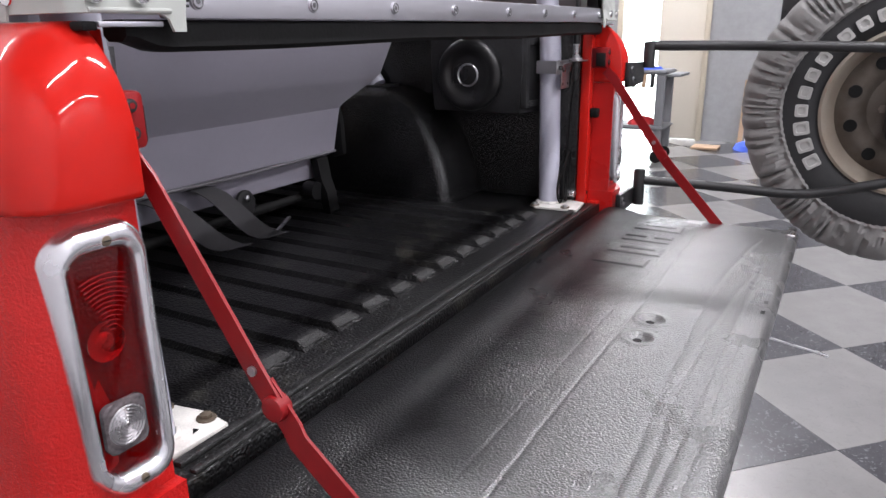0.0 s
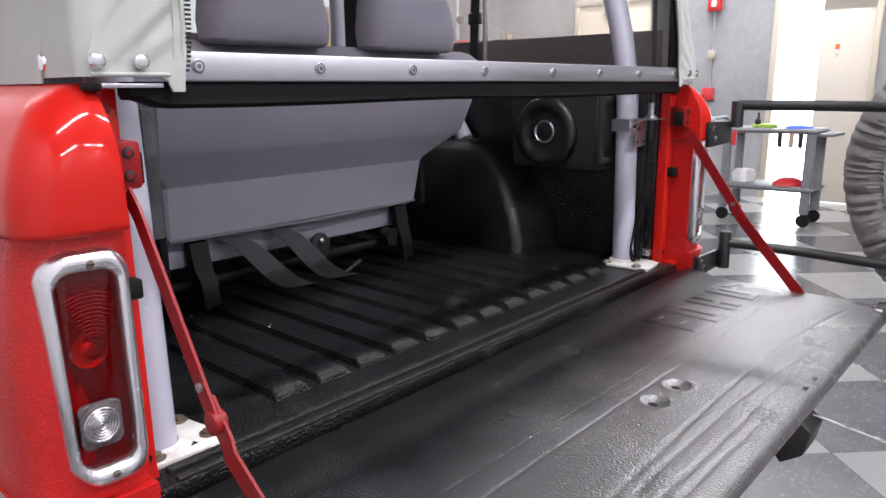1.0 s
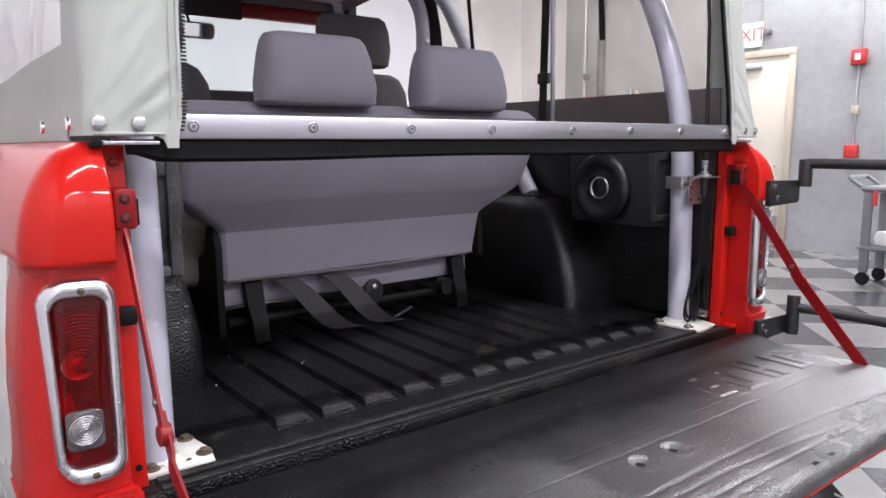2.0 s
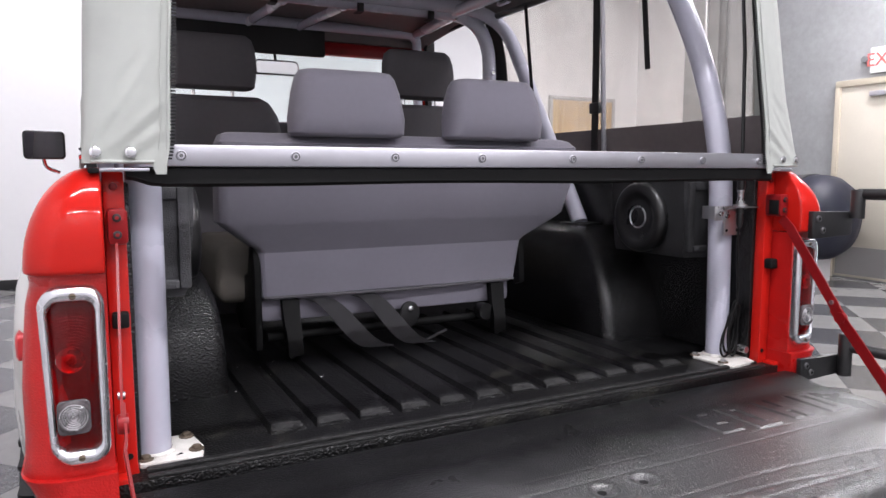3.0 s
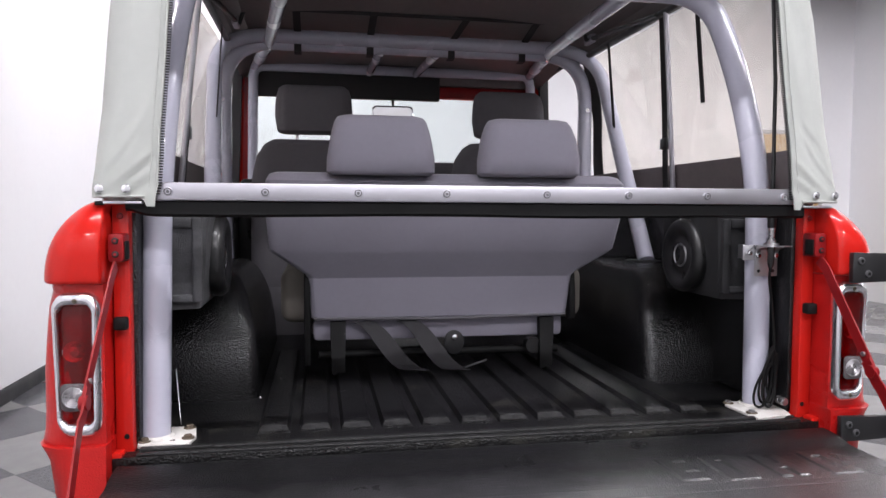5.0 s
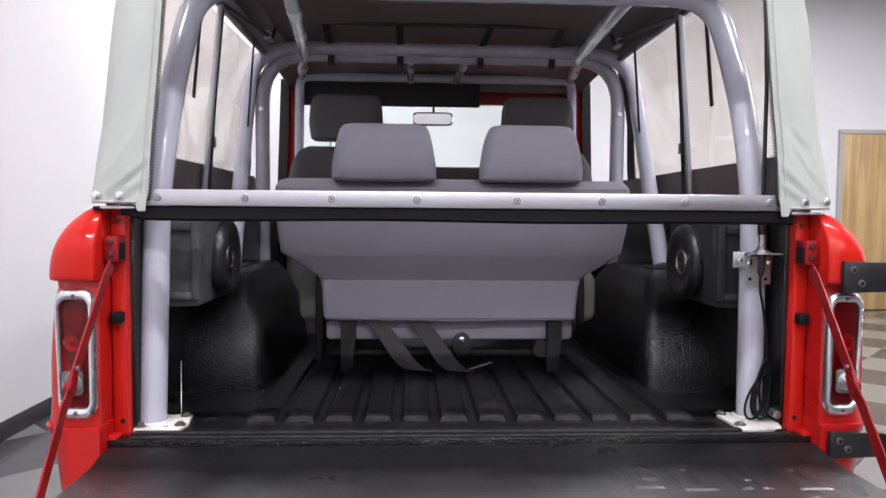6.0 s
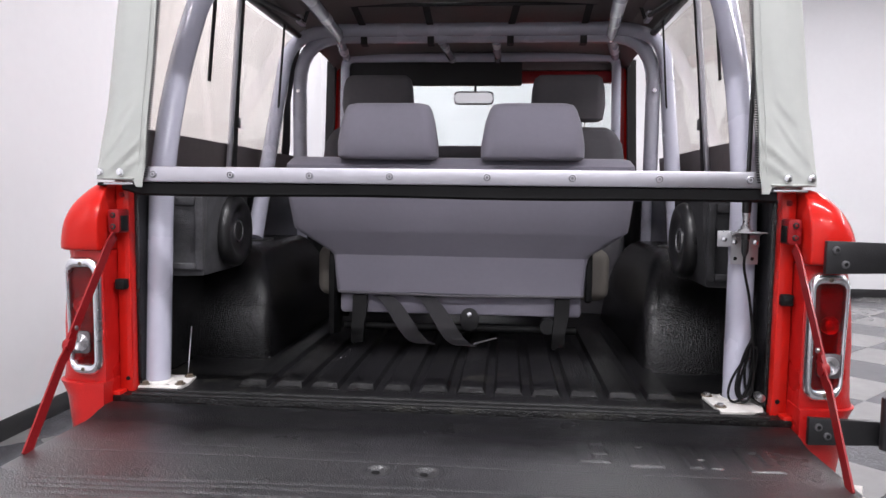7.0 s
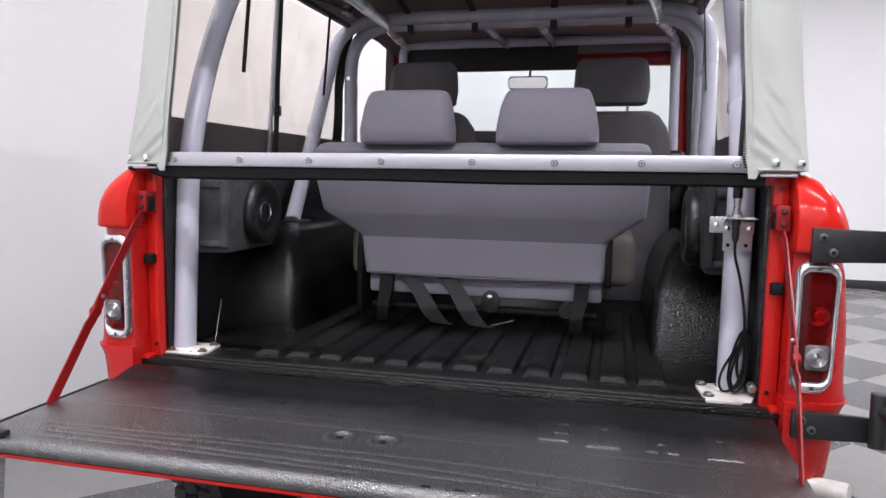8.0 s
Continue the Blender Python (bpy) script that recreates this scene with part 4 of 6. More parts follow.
for sx in (-1, 1):
    part("roof_tube", tube([(sx * 0.430, 0.335, 1.865), (sx * 0.535, 1.33, 1.925)], 0.022, 16), TUBE, cage)
    part("front_roof_tube", tube([(sx * 0.535, 1.33, 1.915), (sx * 0.635, 1.89, 1.945)], 0.022, 16), TUBE, cage)
    part("clamp_bolt", disc((sx * 0.532, 0, 1.897), "y", 0.008, 1.31, 1.295, 10), CHROME, cage)
    part("clamp_bolt", disc((sx * 0.698, 0, 1.705), "y", 0.008, 1.304, 1.297, 10), CHROME, cage)
    px = 0.660 if sx > 0 else -0.682
    py = 0.125 if sx > 0 else 0.098
    plate, bolts = (((-0.714, 0.106), (-0.708, 0.048), (-0.612, 0.044), (-0.604, 0.088), (-0.616, 0.158), (-0.690, 0.160)), ((-0.698, 0.066), (-0.618, 0.076), (-0.626, 0.144))) if sx < 0 else (((0.712, 0.088), (0.694, 0.030), (0.604, 0.020), (0.594, 0.136), (0.615, 0.158), (0.705, 0.150)), ((0.606, 0.140), (0.612, 0.056)))
    foot = part("base_plate", prism(plate, "z", 0.838, 0.846, bevel=0.002), WHITE_STEEL, cage, "chipped white steel base plate")
    part("weld_bead", lathe([(0.0285, 0.846), (0.0335, 0.8462), (0.0325, 0.8495), (0.0285, 0.852)], (px, py + (0.0 if sx < 0 else -0.003), 0), "z", 36, wave=lambda t, r, a: 0.0016 * math.sin(11 * t) * (r > 0.03)), WHITE_STEEL, foot)
    for bx, by in bolts:
        part("washer", disc((bx, by, 0), "z", 0.0125, 0.846, 0.8485, 18, round_edge=0.0008), RUSTY, foot)
        part("bolt_head", disc((bx, by, 0), "z", 0.0078, 0.8485, 0.8535, 6, round_edge=0.001), RUSTY if sx < 0 else ZINC, foot)
    if sx < 0:
        part("chipped_hole", prism([(-0.652, 0.062), (-0.640, 0.064), (-0.643, 0.072)], "z", 0.8458, 0.8464), RUBBER, foot)
    part("brace_foot", box(sx * 0.655 - 0.045, sx * 0.655 + 0.045, 0.63, 0.73, 1.1465, 1.152, 0.002), BLACK_STEEL, cage)
for sx in (-1, 1):
    part("tape_wrap", tube([(sx * 0.668, 0.78, 1.265), (sx * 0.672, 0.82, 1.306)], R_TUBE + 0.0015, 14), RUBBER, cage)
for sx in (-0.125, 0.090):
    part("spreader_tube", tube([(sx, 1.33, 1.905), (sx, 1.89, 1.935)], 0.018, 14), TUBE, cage)

# ---- soft top ----
top = thing("soft_top", (0, 0.7, 1.33), "sage green canvas soft top with clear side windows, rear rolled away", "soft top")


def sheet(rows, thick):
    """A cloth from rows of points, given thickness along its normals."""
    bm = loft(rows, caps=False, closed=False)
    bmesh.ops.recalc_face_normals(bm, faces=bm.faces)
    bmesh.ops.solidify(bm, geom=bm.faces, thickness=thick)
    return bm


ROOF_Z = 2.0
OUTER = ((1.30, 0.768), (1.345, 0.766), (1.375, 0.763), (1.45, 0.760), (1.55, 0.755), (1.65, 0.750), (1.73, 0.743), (1.86, 0.722), (1.93, 0.69))


def outer_x(z):
    """How far out the canvas side hangs at a height."""
    return float(np.interp(z, [a for a, b in OUTER], [b for a, b in OUTER]))


for sx in (-1, 1):
    # corner panel: inner zip edge, rounded corner, then round to the side
    rows = []
    zs = [1.318 + 0.0085 * q for q in range(24)] + [1.53, 1.57, 1.62, 1.68, 1.73, 1.80, 1.86, 1.93]

    def zip_edge(z):
        """Where the zip runs at a height: how far out, and how far forward the cloth leans."""
        return float(np.interp(z, (1.318, 1.345, 1.375, 1.41, 1.45, 1.55, 1.65, 1.73, 1.93), (0.655, 0.649, 0.646, 0.644, 0.643, 0.636, 0.631, 0.628, 0.620))), 0.10 * max(0.0, z - 1.40)
    for q, z in enumerate(zs):
        (xin, lean_y), xout = zip_edge(z), outer_x(z)
        r = float(np.interp(z, (1.345, 1.40, 1.48, 1.6), (0.010, 0.026, 0.046, 0.052)))
        row = []
        for k in range(23):
            t = k / 22
            fold = 0.0022 * math.sin(t * 5 + z * 24 + sx) * (1 - abs(2 * t - 1)) - 0.004
            if z < 1.40:
                fold -= 0.005 * (1.40 - z) / 0.08
            # creases pulled from the press studs up to the zip
            for t0, z0, t1, z1, deep in ((0.72, 1.352, 0.04, 1.425, 0.0036), (0.50, 1.345, 0.05, 1.378, 0.0028), (0.96, 1.375, 0.45, 1.47, 0.0026), (0.95, 1.455, 0.55, 1.50, 0.0022)):
                run = min(1.0, max(0.0, (t0 - t) / (t0 - t1)))
                off = z - (z0 + (z1 - z0) * run)
                reach = math.sin(math.pi * min(1.0, max(0.0, 0.04 + 0.92 * run))) ** 0.5 if t1 - 0.06 < t < t0 + 0.06 else 0.0
                fold -= deep * reach * (math.exp(-(off / 0.009) ** 2) - 0.6 * math.exp(-((off + 0.016) / 0.010) ** 2))
            low = 0.0
            if q == 0:
                low = -0.010 if t < 0.16 else 0.006 * min(1.0, (t - 0.16) / 0.1)
            row.append((sx * (xin + (xout - r - xin) * t), fold - 0.003 + lean_y, z + low))
        for a in (22, 45, 67, 90):
            row.append((sx * (xout - r + r * math.sin(radians(a))), lean_y - 0.004 + r - r * math.cos(radians(a)), z + (0.006 if q == 0 else 0.0)))
        row.append((sx * (xout + 0.001), 0.122, z + (0.006 if q == 0 else 0.0)))
        rows.append(row)
    part("corner_panel", sheet(rows, 0.003), CANVAS, top, "sage canvas rear corner panel with zip edge")
    inner = [[(sx * (zip_edge(z)[0] + 0.008), 0.006 + zip_edge(z)[1], z), (sx * (outer_x(z) - 0.060), 0.010 + zip_edge(z)[1], z), (sx * (outer_x(z) - 0.010), 0.066, z)] for z in (1.355, 1.41, 1.52, 1.73, 1.93)]
    part("corner_lining", sheet(inner, 0.002), BLACK_CLOTH, top, "black inner face of the corner")
    zp = [(sx * zip_edge(z)[0], zip_edge(z)[1] - 0.008, z) for z in (1.330, 1.345, 1.36, 1.385, 1.41, 1.46, 1.52, 1.57, 1.62, 1.68, 1.73, 1.80, 1.86)]
    part("seam", tube([(x + sx * 0.015, y - 0.0012, z) for x, y, z in zp], 0.0011, 6), CANVAS, top)
    part("edge_binding", tube([(x + sx * 0.004, y, z) for x, y, z in zp], 0.0028, 8), CANVAS, top)
    part("hem", tube([(sx * (0.672 + 0.0105 * k), -0.0125, 1.3262) for k in range(9)], 0.0024, 8), CANVAS, top)
    teeth = bmesh.new()
    for a, b in zip(zp, zp[1:]):
        n_t = max(1, round((Vector(b) - Vector(a)).length / 0.0050))
        for k in range(n_t):
            c = Vector(a).lerp(Vector(b), k / n_t)
            box(c.x - 0.0052 * (sx > 0) - 0.0010, c.x + 0.0052 * (sx < 0) + 0.0010, c.y - 0.0012, c.y + 0.0018, c.z, c.z + 0.0027, bm=teeth)
    part("zip_teeth", teeth, PLASTIC, top, smooth=0)
    for bx in (0.703, 0.749):
        part("snap", disc((sx * bx, 0, 1.3395), "y", 0.0085, -0.012, -0.0175, 18, round_edge=0.005), CHROME, top)
    for by in (0.079, 0.296):
        part("snap", disc((sx * 0.765, by, 1.3395), "x", 0.0095, sx * 0.0, sx * 0.006, 16, round_edge=0.005), CHROME, top)
    # side: band below the window, window, top band
    def strip(z0, z1, y0, y1, off, n=7):
        zs = [z0 + (z1 - z0) * k / n for k in range(n + 1)]
        return [[(sx * (outer_x(z) + off + 0.003 * math.sin(y * 9 + z * 20)), y, z) for y in [y0 + (y1 - y0) * k / 8 for k in range(9)]] for z in zs]
    part("side_band", sheet(strip(1.318, 1.447, 0.080, 1.42, 0.001), 0.002), CANVAS, top)
    part("side_lining", sheet(strip(1.335, 1.452, 0.086, 1.42, -0.005), 0.002), ROOF_CLOTH, top)
    win = part("side_window", sheet(strip(1.443, 1.900, 0.115, 1.27, -0.002), 0.0012), VINYL, top, "clear flexible side window")
    win.visible_shadow = False
    part("window_post", sheet(strip(1.335, 1.91, 1.27, 1.36, -0.002), 0.003), BLACK_CLOTH, top)
    part("top_band", sheet([[(sx * x, y, z) for y in (-0.006, 0.7, 1.42)] for x, z in ((0.680, 1.895), (0.668, 1.955), (0.61, 1.992))], 0.003), ROOF_CLOTH, top)
    part("side_rail", tube([(sx * 0.672, 0.02, 1.905), (sx * 0.672, 1.42, 1.905)], 0.011, 10), BLACK_STEEL, top)
    part("bow_pole", tube([(sx * 0.735, 0.665, 1.34), (sx * 0.668, 0.612, 1.90)], 0.008, 10), ALU, top, "thin bright bow pole")
    part("window_strap", tube([(sx * 0.733, 0.712, 1.345), (sx * 0.705, 0.678, 1.62), (sx * 0.667, 0.634, 1.89)], 0, flat=(0.016, 0.0015)), BLACK_CLOTH, top)
    part("strap_buckle", box(sx * 0.716 - 0.008, sx * 0.716 + 0.008, 0.668, 0.713, 1.50, 1.535, 0.003), PLASTIC, top)
    part("tie_strap", tube([(sx * 0.662, 0.43, 1.90), (sx * 0.690, 0.43, 1.605)], 0, flat=(0.010, 0.0012)), BLACK_CLOTH, top)
    part("tie_strap", tube([(sx * 0.662, 1.02, 1.90), (sx * 0.680, 1.00, 1.60)], 0, flat=(0.009, 0.0012)), BLACK_CLOTH, top)
roof = [[(x, y, ROOF_Z + 0.008 * math.cos(y * 7) - 0.03 * (x / 0.61) ** 2 + float(np.interp(y, (1.3, 1.36, 1.6, 1.85, 1.99), (0.0, 0.010, 0.004, -0.022, -0.065)))) for x in (-0.61, -0.45, -0.25, 0, 0.25, 0.45, 0.61)] for y in (-0.006, 0.3, 0.6, 0.9, 1.12, 1.35, 1.6, 1.85, 1.99)]
for sx in (-1, 1):
    flank = [[(sx * x, y, z - d) for y, d in ((1.415, 0.0), (1.6, 0.004), (1.85, 0.026), (1.99, 0.064))] for x, z in ((0.700, 1.936), (0.668, 1.966), (0.608, 1.984))]
    part("front_flank", sheet(flank, 0.003), ROOF_CLOTH, top)
part("roof_lining", sheet(roof, 0.002), ROOF_CLOTH, top, "dark inner face of the canvas roof")
for sx in (-1, 1):
    part("hinge_rod", tube([(sx * 0.665, 0.66, 1.905), (sx * 0.625, 1.12, 1.935)], 0.008, 8), BLACK_STEEL, top)
    part("hinge_bracket", box(sx * 0.63 - 0.01, sx * 0.63 + 0.01, 1.08, 1.15, 1.92, 1.95, 0.004), ALU, top)
part("roof_canvas", sheet([[(x, y, z + 0.006) for x, y, z in row] for row in roof], 0.002), CANVAS, top)
part("roof_bow", tube([(-0.62, 1.12, 1.93), (-0.60, 1.12, 1.988), (0.60, 1.12, 1.988), (0.62, 1.12, 1.93)], 0.007, 10, 0.04), BLACK_STEEL, top)
for bx in (-0.43, -0.165, 0.145, 0.425):
    part("roof_strap", tube([(bx + 0.02 * (bx > 0.1 and bx < 0.2), 1.12, 1.981), (bx, 1.295, 1.945), (bx, 1.298, 1.885), (bx, 1.335, 1.884)], 0, flat=(0.013, 0.0015)), BLACK_CLOTH, top)

# ---- rear bench seat ----
bench = thing("rear_bench_seat", (0, 0.75, 0.838), "grey fabric rear bench seat folded upright, seen from behind", "seat")
levels = [(0.988, 0.370, 0.640), (0.998, 0.380, 0.632), (1.112, 0.388, 0.612), (1.124, 0.396, 0.604), (1.180, 0.472, 0.556), (1.196, 0.490, 0.545), (1.30, 0.496, 0.498), (1.380, 0.494, 0.486), (1.398, 0.486, 0.496), (1.404, 0.470, 0.512)]
back = loft([[(px, yr + 0.055 + py, z) for px, py in rounded(2 * hw, 0.11 if z < 1.39 else 0.08, 0.022, 4)] for z, hw, yr in levels])
part("backrest", back, SEAT, bench, "grey fabric backrest with tapered lower edge", smooth=22)
part("backrest_piping", tube([(-0.372, 0.634, 0.996), (0, 0.628, 0.990), (0.372, 0.634, 0.996)], 0.004, 8), SEAT_FRONT, bench)
part("seat_base", box(-0.375, 0.375, 0.665, 0.80, 0.925, 0.990, 0.012), SEAT, bench)
part("seat_cushion", box(-0.47, 0.47, 0.74, 1.16, 0.965, 1.13, 0.035, seg=4), SEAT_TOP, bench, "beige-grey seat cushion")
for cx, wb, wt in ((-0.195, 0.285, 0.237), (0.2095, 0.285, 0.232)):
    lv = [(1.396, cx, 0.491, wb - 0.02, 0.075, 0.035), (1.404, cx, 0.491, wb, 0.095, 0.042), (1.44, cx, 0.491, wb - 0.002, 0.115, 0.045), (1.50, cx, 0.496, wb - 0.022, 0.110, 0.045), (1.535, cx, 0.501, wt + 0.008, 0.095, 0.042), (1.548, cx, 0.503, wt - 0.01, 0.075, 0.035), (1.552, cx, 0.504, wt - 0.04, 0.05, 0.025)]
    part("headrest", cushion(lv), SEAT, bench, "grey fabric headrest")
for cx in (-0.305, 0.315):
    lean = 0.0 if cx < 0 else -0.018
    leg = loft([[(cx + lean * k + a_ * w_, y + b_ * 0.012, z) for a_, b_ in ((-1, -1), (1, -1), (1, 1), (-1, 1))] for k, w_, y, z in ((1.0, 0.014, 0.602, 0.842), (0.8, 0.019, 0.602, 0.850), (0.6, 0.019, 0.612, 0.900), (0.2, 0.021, 0.632, 0.930), (0.0, 0.022, 0.645, 0.985))])
    part("leg", leg, RUBBER, bench)
part("hinge_knob", disc((0.272, 0, 0.905), "y", 0.024, 0.62, 0.66, 16, round_edge=0.006), PLASTIC, bench)
for sx in (-1, 1):
    low = 0.875 if sx < 0 else 0.985
    bracket = [(0.615, low), (0.650, low - 0.01), (0.672, low + 0.06), (0.69, 1.05), (0.668, 1.125), (0.632, 1.135), (0.618, 1.07)] if sx > 0 else [(0.615, 0.865), (0.70, 0.855), (0.74, 0.90), (0.82, 0.885), (0.885, 0.93), (0.80, 0.985), (0.755, 1.04), (0.70, 1.055), (0.672, 1.125), (0.634, 1.135), (0.618, 1.07)]
    part("side_bracket", prism(bracket, "x", sx * 0.382, sx * 0.400, bevel=0.004), RUBBER, bench)
part("latch_bar", tube([(-0.36, 0.67, 0.885), (0.36, 0.67, 0.885)], 0.012, 10), RUBBER, bench)
part("anchor_plate", prism([(0.034 + 0.027 * math.cos(q) * (1.0 if math.sin(q) > 0 else 1.15), 0.925 + (0.027 if math.sin(q) > 0 else 0.045) * math.sin(q)) for q in (2 * math.pi * k / 18 for k in range(18))], "y", 0.640, 0.650, bevel=0.002), BLACK_STEEL, bench)
part("anchor_bolt", disc((0.034, 0, 0.933), "y", 0.009, 0.640, 0.630, 12, round_edge=0.003), CHROME, bench)
for (ax, az), (bx, bz) in (((-0.240, 0.985), (-0.090, 0.860)), ((-0.112, 0.985), (0.030, 0.857))):
    mx, mz = (ax + bx) / 2 + 0.01, (az + bz) / 2 - 0.008
    belt = []
    for k in range(9):
        q = k / 8
        fall = 0.5 + 0.5 * math.cos(math.pi * min(1.0, q * 1.06))
        x = ax + (bx - ax) * q
        wid = 0.026 + 0.006 * q
        belt.append([(x - wid, 0.638 - 0.088 * q, bz + (az - bz) * fall), (x + wid, 0.638 - 0.100 * q, bz + (az - bz) * fall + 0.004 * math.sin(3 * q))])
    part("lap_belt", sheet(belt, 0.002), WEBBING, bench, "dark grey lap belt webbing")
part("belt_tongue", tube([(0.05, 0.565, 0.858), (0.118, 0.585, 0.874)], 0, flat=(0.004, 0.002)), ZINC, bench)

# ---- front seats ----
for sx in (-1, 1):
    cx = sx * 0.372
    fs = thing("front_seat", (cx, 1.40, 0.76), "dark grey fabric front seat with separate headrest", "seat", "front seats")
    lv = [(0.80, cx, 1.52, 0.46, 0.46, 0.05), (0.98, cx, 1.52, 0.48, 0.48, 0.06), (1.02, cx, 1.52, 0.44, 0.44, 0.06)]
    part("cushion", cushion(lv), SEAT_FRONT, fs)
    lv = [(0.95, cx, 1.36, 0.44, 0.10, 0.045), (1.10, cx, 1.35, 0.47, 0.13, 0.06), (1.40, cx, 1.315, 0.46, 0.13, 0.06), (1.50, cx, 1.305, 0.42, 0.12, 0.055), (1.545, cx, 1.30, 0.36, 0.10, 0.045), (1.562, cx, 1.30, 0.30, 0.06, 0.028)]
    part("backrest", cushion(lv), SEAT_FRONT, fs)
    lv = [(1.586, cx, 1.30, 0.24, 0.07, 0.03), (1.594, cx, 1.30, 0.266, 0.09, 0.035), (1.65, cx, 1.30, 0.284, 0.10, 0.040), (1.715, cx, 1.305, 0.276, 0.095, 0.038), (1.750, cx, 1.31, 0.258, 0.08, 0.034), (1.763, cx, 1.31, 0.225, 0.05, 0.022)]
    part("headrest", cushion(lv), SEAT_FRONT, fs)
    for dx in (-0.062, 0.062):
        part("headrest_post", tube([(cx + dx, 1.30, 1.55), (cx + dx, 1.30, 1.60)], 0.006, 8), CHROME, fs)

# ---- speakers ----
for sx, y0, y1, xf, cy, cz in ((-1, 0.185, 0.452, 0.592, 0.347, 1.195), (1, 0.182, 0.455, 0.592, 0.332, 1.190)):
    flip = mirrored if sx < 0 else (lambda b: b)
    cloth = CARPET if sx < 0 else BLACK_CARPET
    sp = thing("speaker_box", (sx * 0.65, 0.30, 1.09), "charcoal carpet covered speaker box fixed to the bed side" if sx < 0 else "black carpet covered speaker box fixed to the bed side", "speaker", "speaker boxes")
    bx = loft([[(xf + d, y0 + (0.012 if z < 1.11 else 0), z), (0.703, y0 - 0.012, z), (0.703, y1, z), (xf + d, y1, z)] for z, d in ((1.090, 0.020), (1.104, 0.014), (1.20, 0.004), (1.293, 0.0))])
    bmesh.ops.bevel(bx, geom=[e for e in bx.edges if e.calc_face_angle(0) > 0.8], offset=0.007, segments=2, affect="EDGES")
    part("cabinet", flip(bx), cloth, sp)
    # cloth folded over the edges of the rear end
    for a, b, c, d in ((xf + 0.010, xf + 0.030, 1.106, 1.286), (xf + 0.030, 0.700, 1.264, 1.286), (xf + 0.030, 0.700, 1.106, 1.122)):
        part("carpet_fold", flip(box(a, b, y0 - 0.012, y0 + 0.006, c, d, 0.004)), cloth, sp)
    ring = [(0.094, xf + 0.010), (0.096, xf - 0.006), (0.093, xf - 0.015), (0.085, xf - 0.0215), (0.074, xf - 0.0225), (0.064, xf - 0.018), (0.055, xf - 0.012), (0.044, xf - 0.0095), (0.034, xf - 0.012)]
    part("speaker_ring", flip(lathe(ring, (0, cy, cz), "x", 56, caps=True)), PLASTIC, sp, "round moulded black speaker surround")
    part("speaker_cap", flip(lathe([(0.0310, xf - 0.010), (0.0310, xf - 0.0150), (0.0298, xf - 0.0162), (0.0282, xf - 0.0140)], (0, cy, cz), "x", 36, caps=True)), CHROME if sx < 0 else ZINC, sp, "small bright ring")
    part("speaker_dome", flip(disc((0, cy, cz), "x", 0.027, xf - 0.008, xf - 0.0155, 24, round_edge=0.006)), PLASTIC, sp)

# ---- antenna with its bracket and cable ----
ant = thing("whip_antenna", (0.66, 0.08, 1.20), "black whip antenna clamped to the cage post with zinc bracket", "antenna")
part("clamp_plate", box(0.600, 0.690, 0.088, 0.0925, 1.193, 1.228, 0.002), ZINC, ant)
part("clamp_strap", tube([(0.63, 0.10, 1.210), (0.632, 0.155, 1.210), (0.688, 0.155, 1.210), (0.69, 0.10, 1.210)], 0, flat=(0.0015, 0.016)), ZINC, ant)
bend = [(y, z) for y, z in ((0.034, 1.228), (0.034, 1.2255), (0.058, 1.2245), (0.078, 1.218), (0.084, 1.206), (0.0845, 1.156), (0.0875, 1.156), (0.0875, 1.208), (0.081, 1.2205), (0.060, 1.2275))]
part("bracket", prism(bend, "x", 0.628, 0.686, bevel=0.0006), ZINC, ant, "bent zinc antenna bracket")
for bx, bz in ((0.612, 1.210), (0.634, 1.204), (0.678, 1.204)):
    part("bolt", disc((bx, 0, bz), "y", 0.0062, 0.088, 0.077, 6, round_edge=0.001), CHROME, ant)
for bx, bz in ((0.638, 1.168), (0.674, 1.168)):
    part("bracket_hole", disc((bx, 0, bz), "y", 0.0040, 0.0846, 0.0838, 14), RUBBER, ant)
AX, AY = 0.648, 0.055
part("mount", disc((AX, AY, 0), "z", 0.0165, 1.2285, 1.2335, 20, round_edge=0.001), ZINC, ant)
part("mount_stud", lathe([(0.010, 1.2335), (0.010, 1.241), (0.0072, 1.242), (0.0072, 1.262), (0.0085, 1.263), (0.0085, 1.268)], (AX, AY, 0), "z", 16, caps=True), ZINC, ant)
part("coil_base", lathe([(0.0085, 1.268), (0.0095, 1.272), (0.0095, 1.320), (0.0065, 1.345)], (AX, AY, 0), "z", 14, caps=True), PLASTIC, ant)
part("whip", tube([(AX, AY, 1.34), (0.654, 0.066, 1.60), (0.656, 0.10, 1.96)], 0.0045, 10), PLASTIC, ant)
part("connector", lathe([(0.009, 1.225), (0.009, 1.212), (0.0075, 1.211), (0.0075, 1.186), (0.004, 1.176)], (AX, AY, 0), "z", 14, caps=True), PLASTIC, ant)
part("cable", tube([(AX, AY, 1.180), (0.649, 0.060, 1.15), (0.667, 0.072, 1.09), (0.679, 0.078, 1.02), (0.681, 0.080, 0.985), (0.676, 0.080, 0.95)], 0.0030, 8, 0.03), RUBBER, ant)
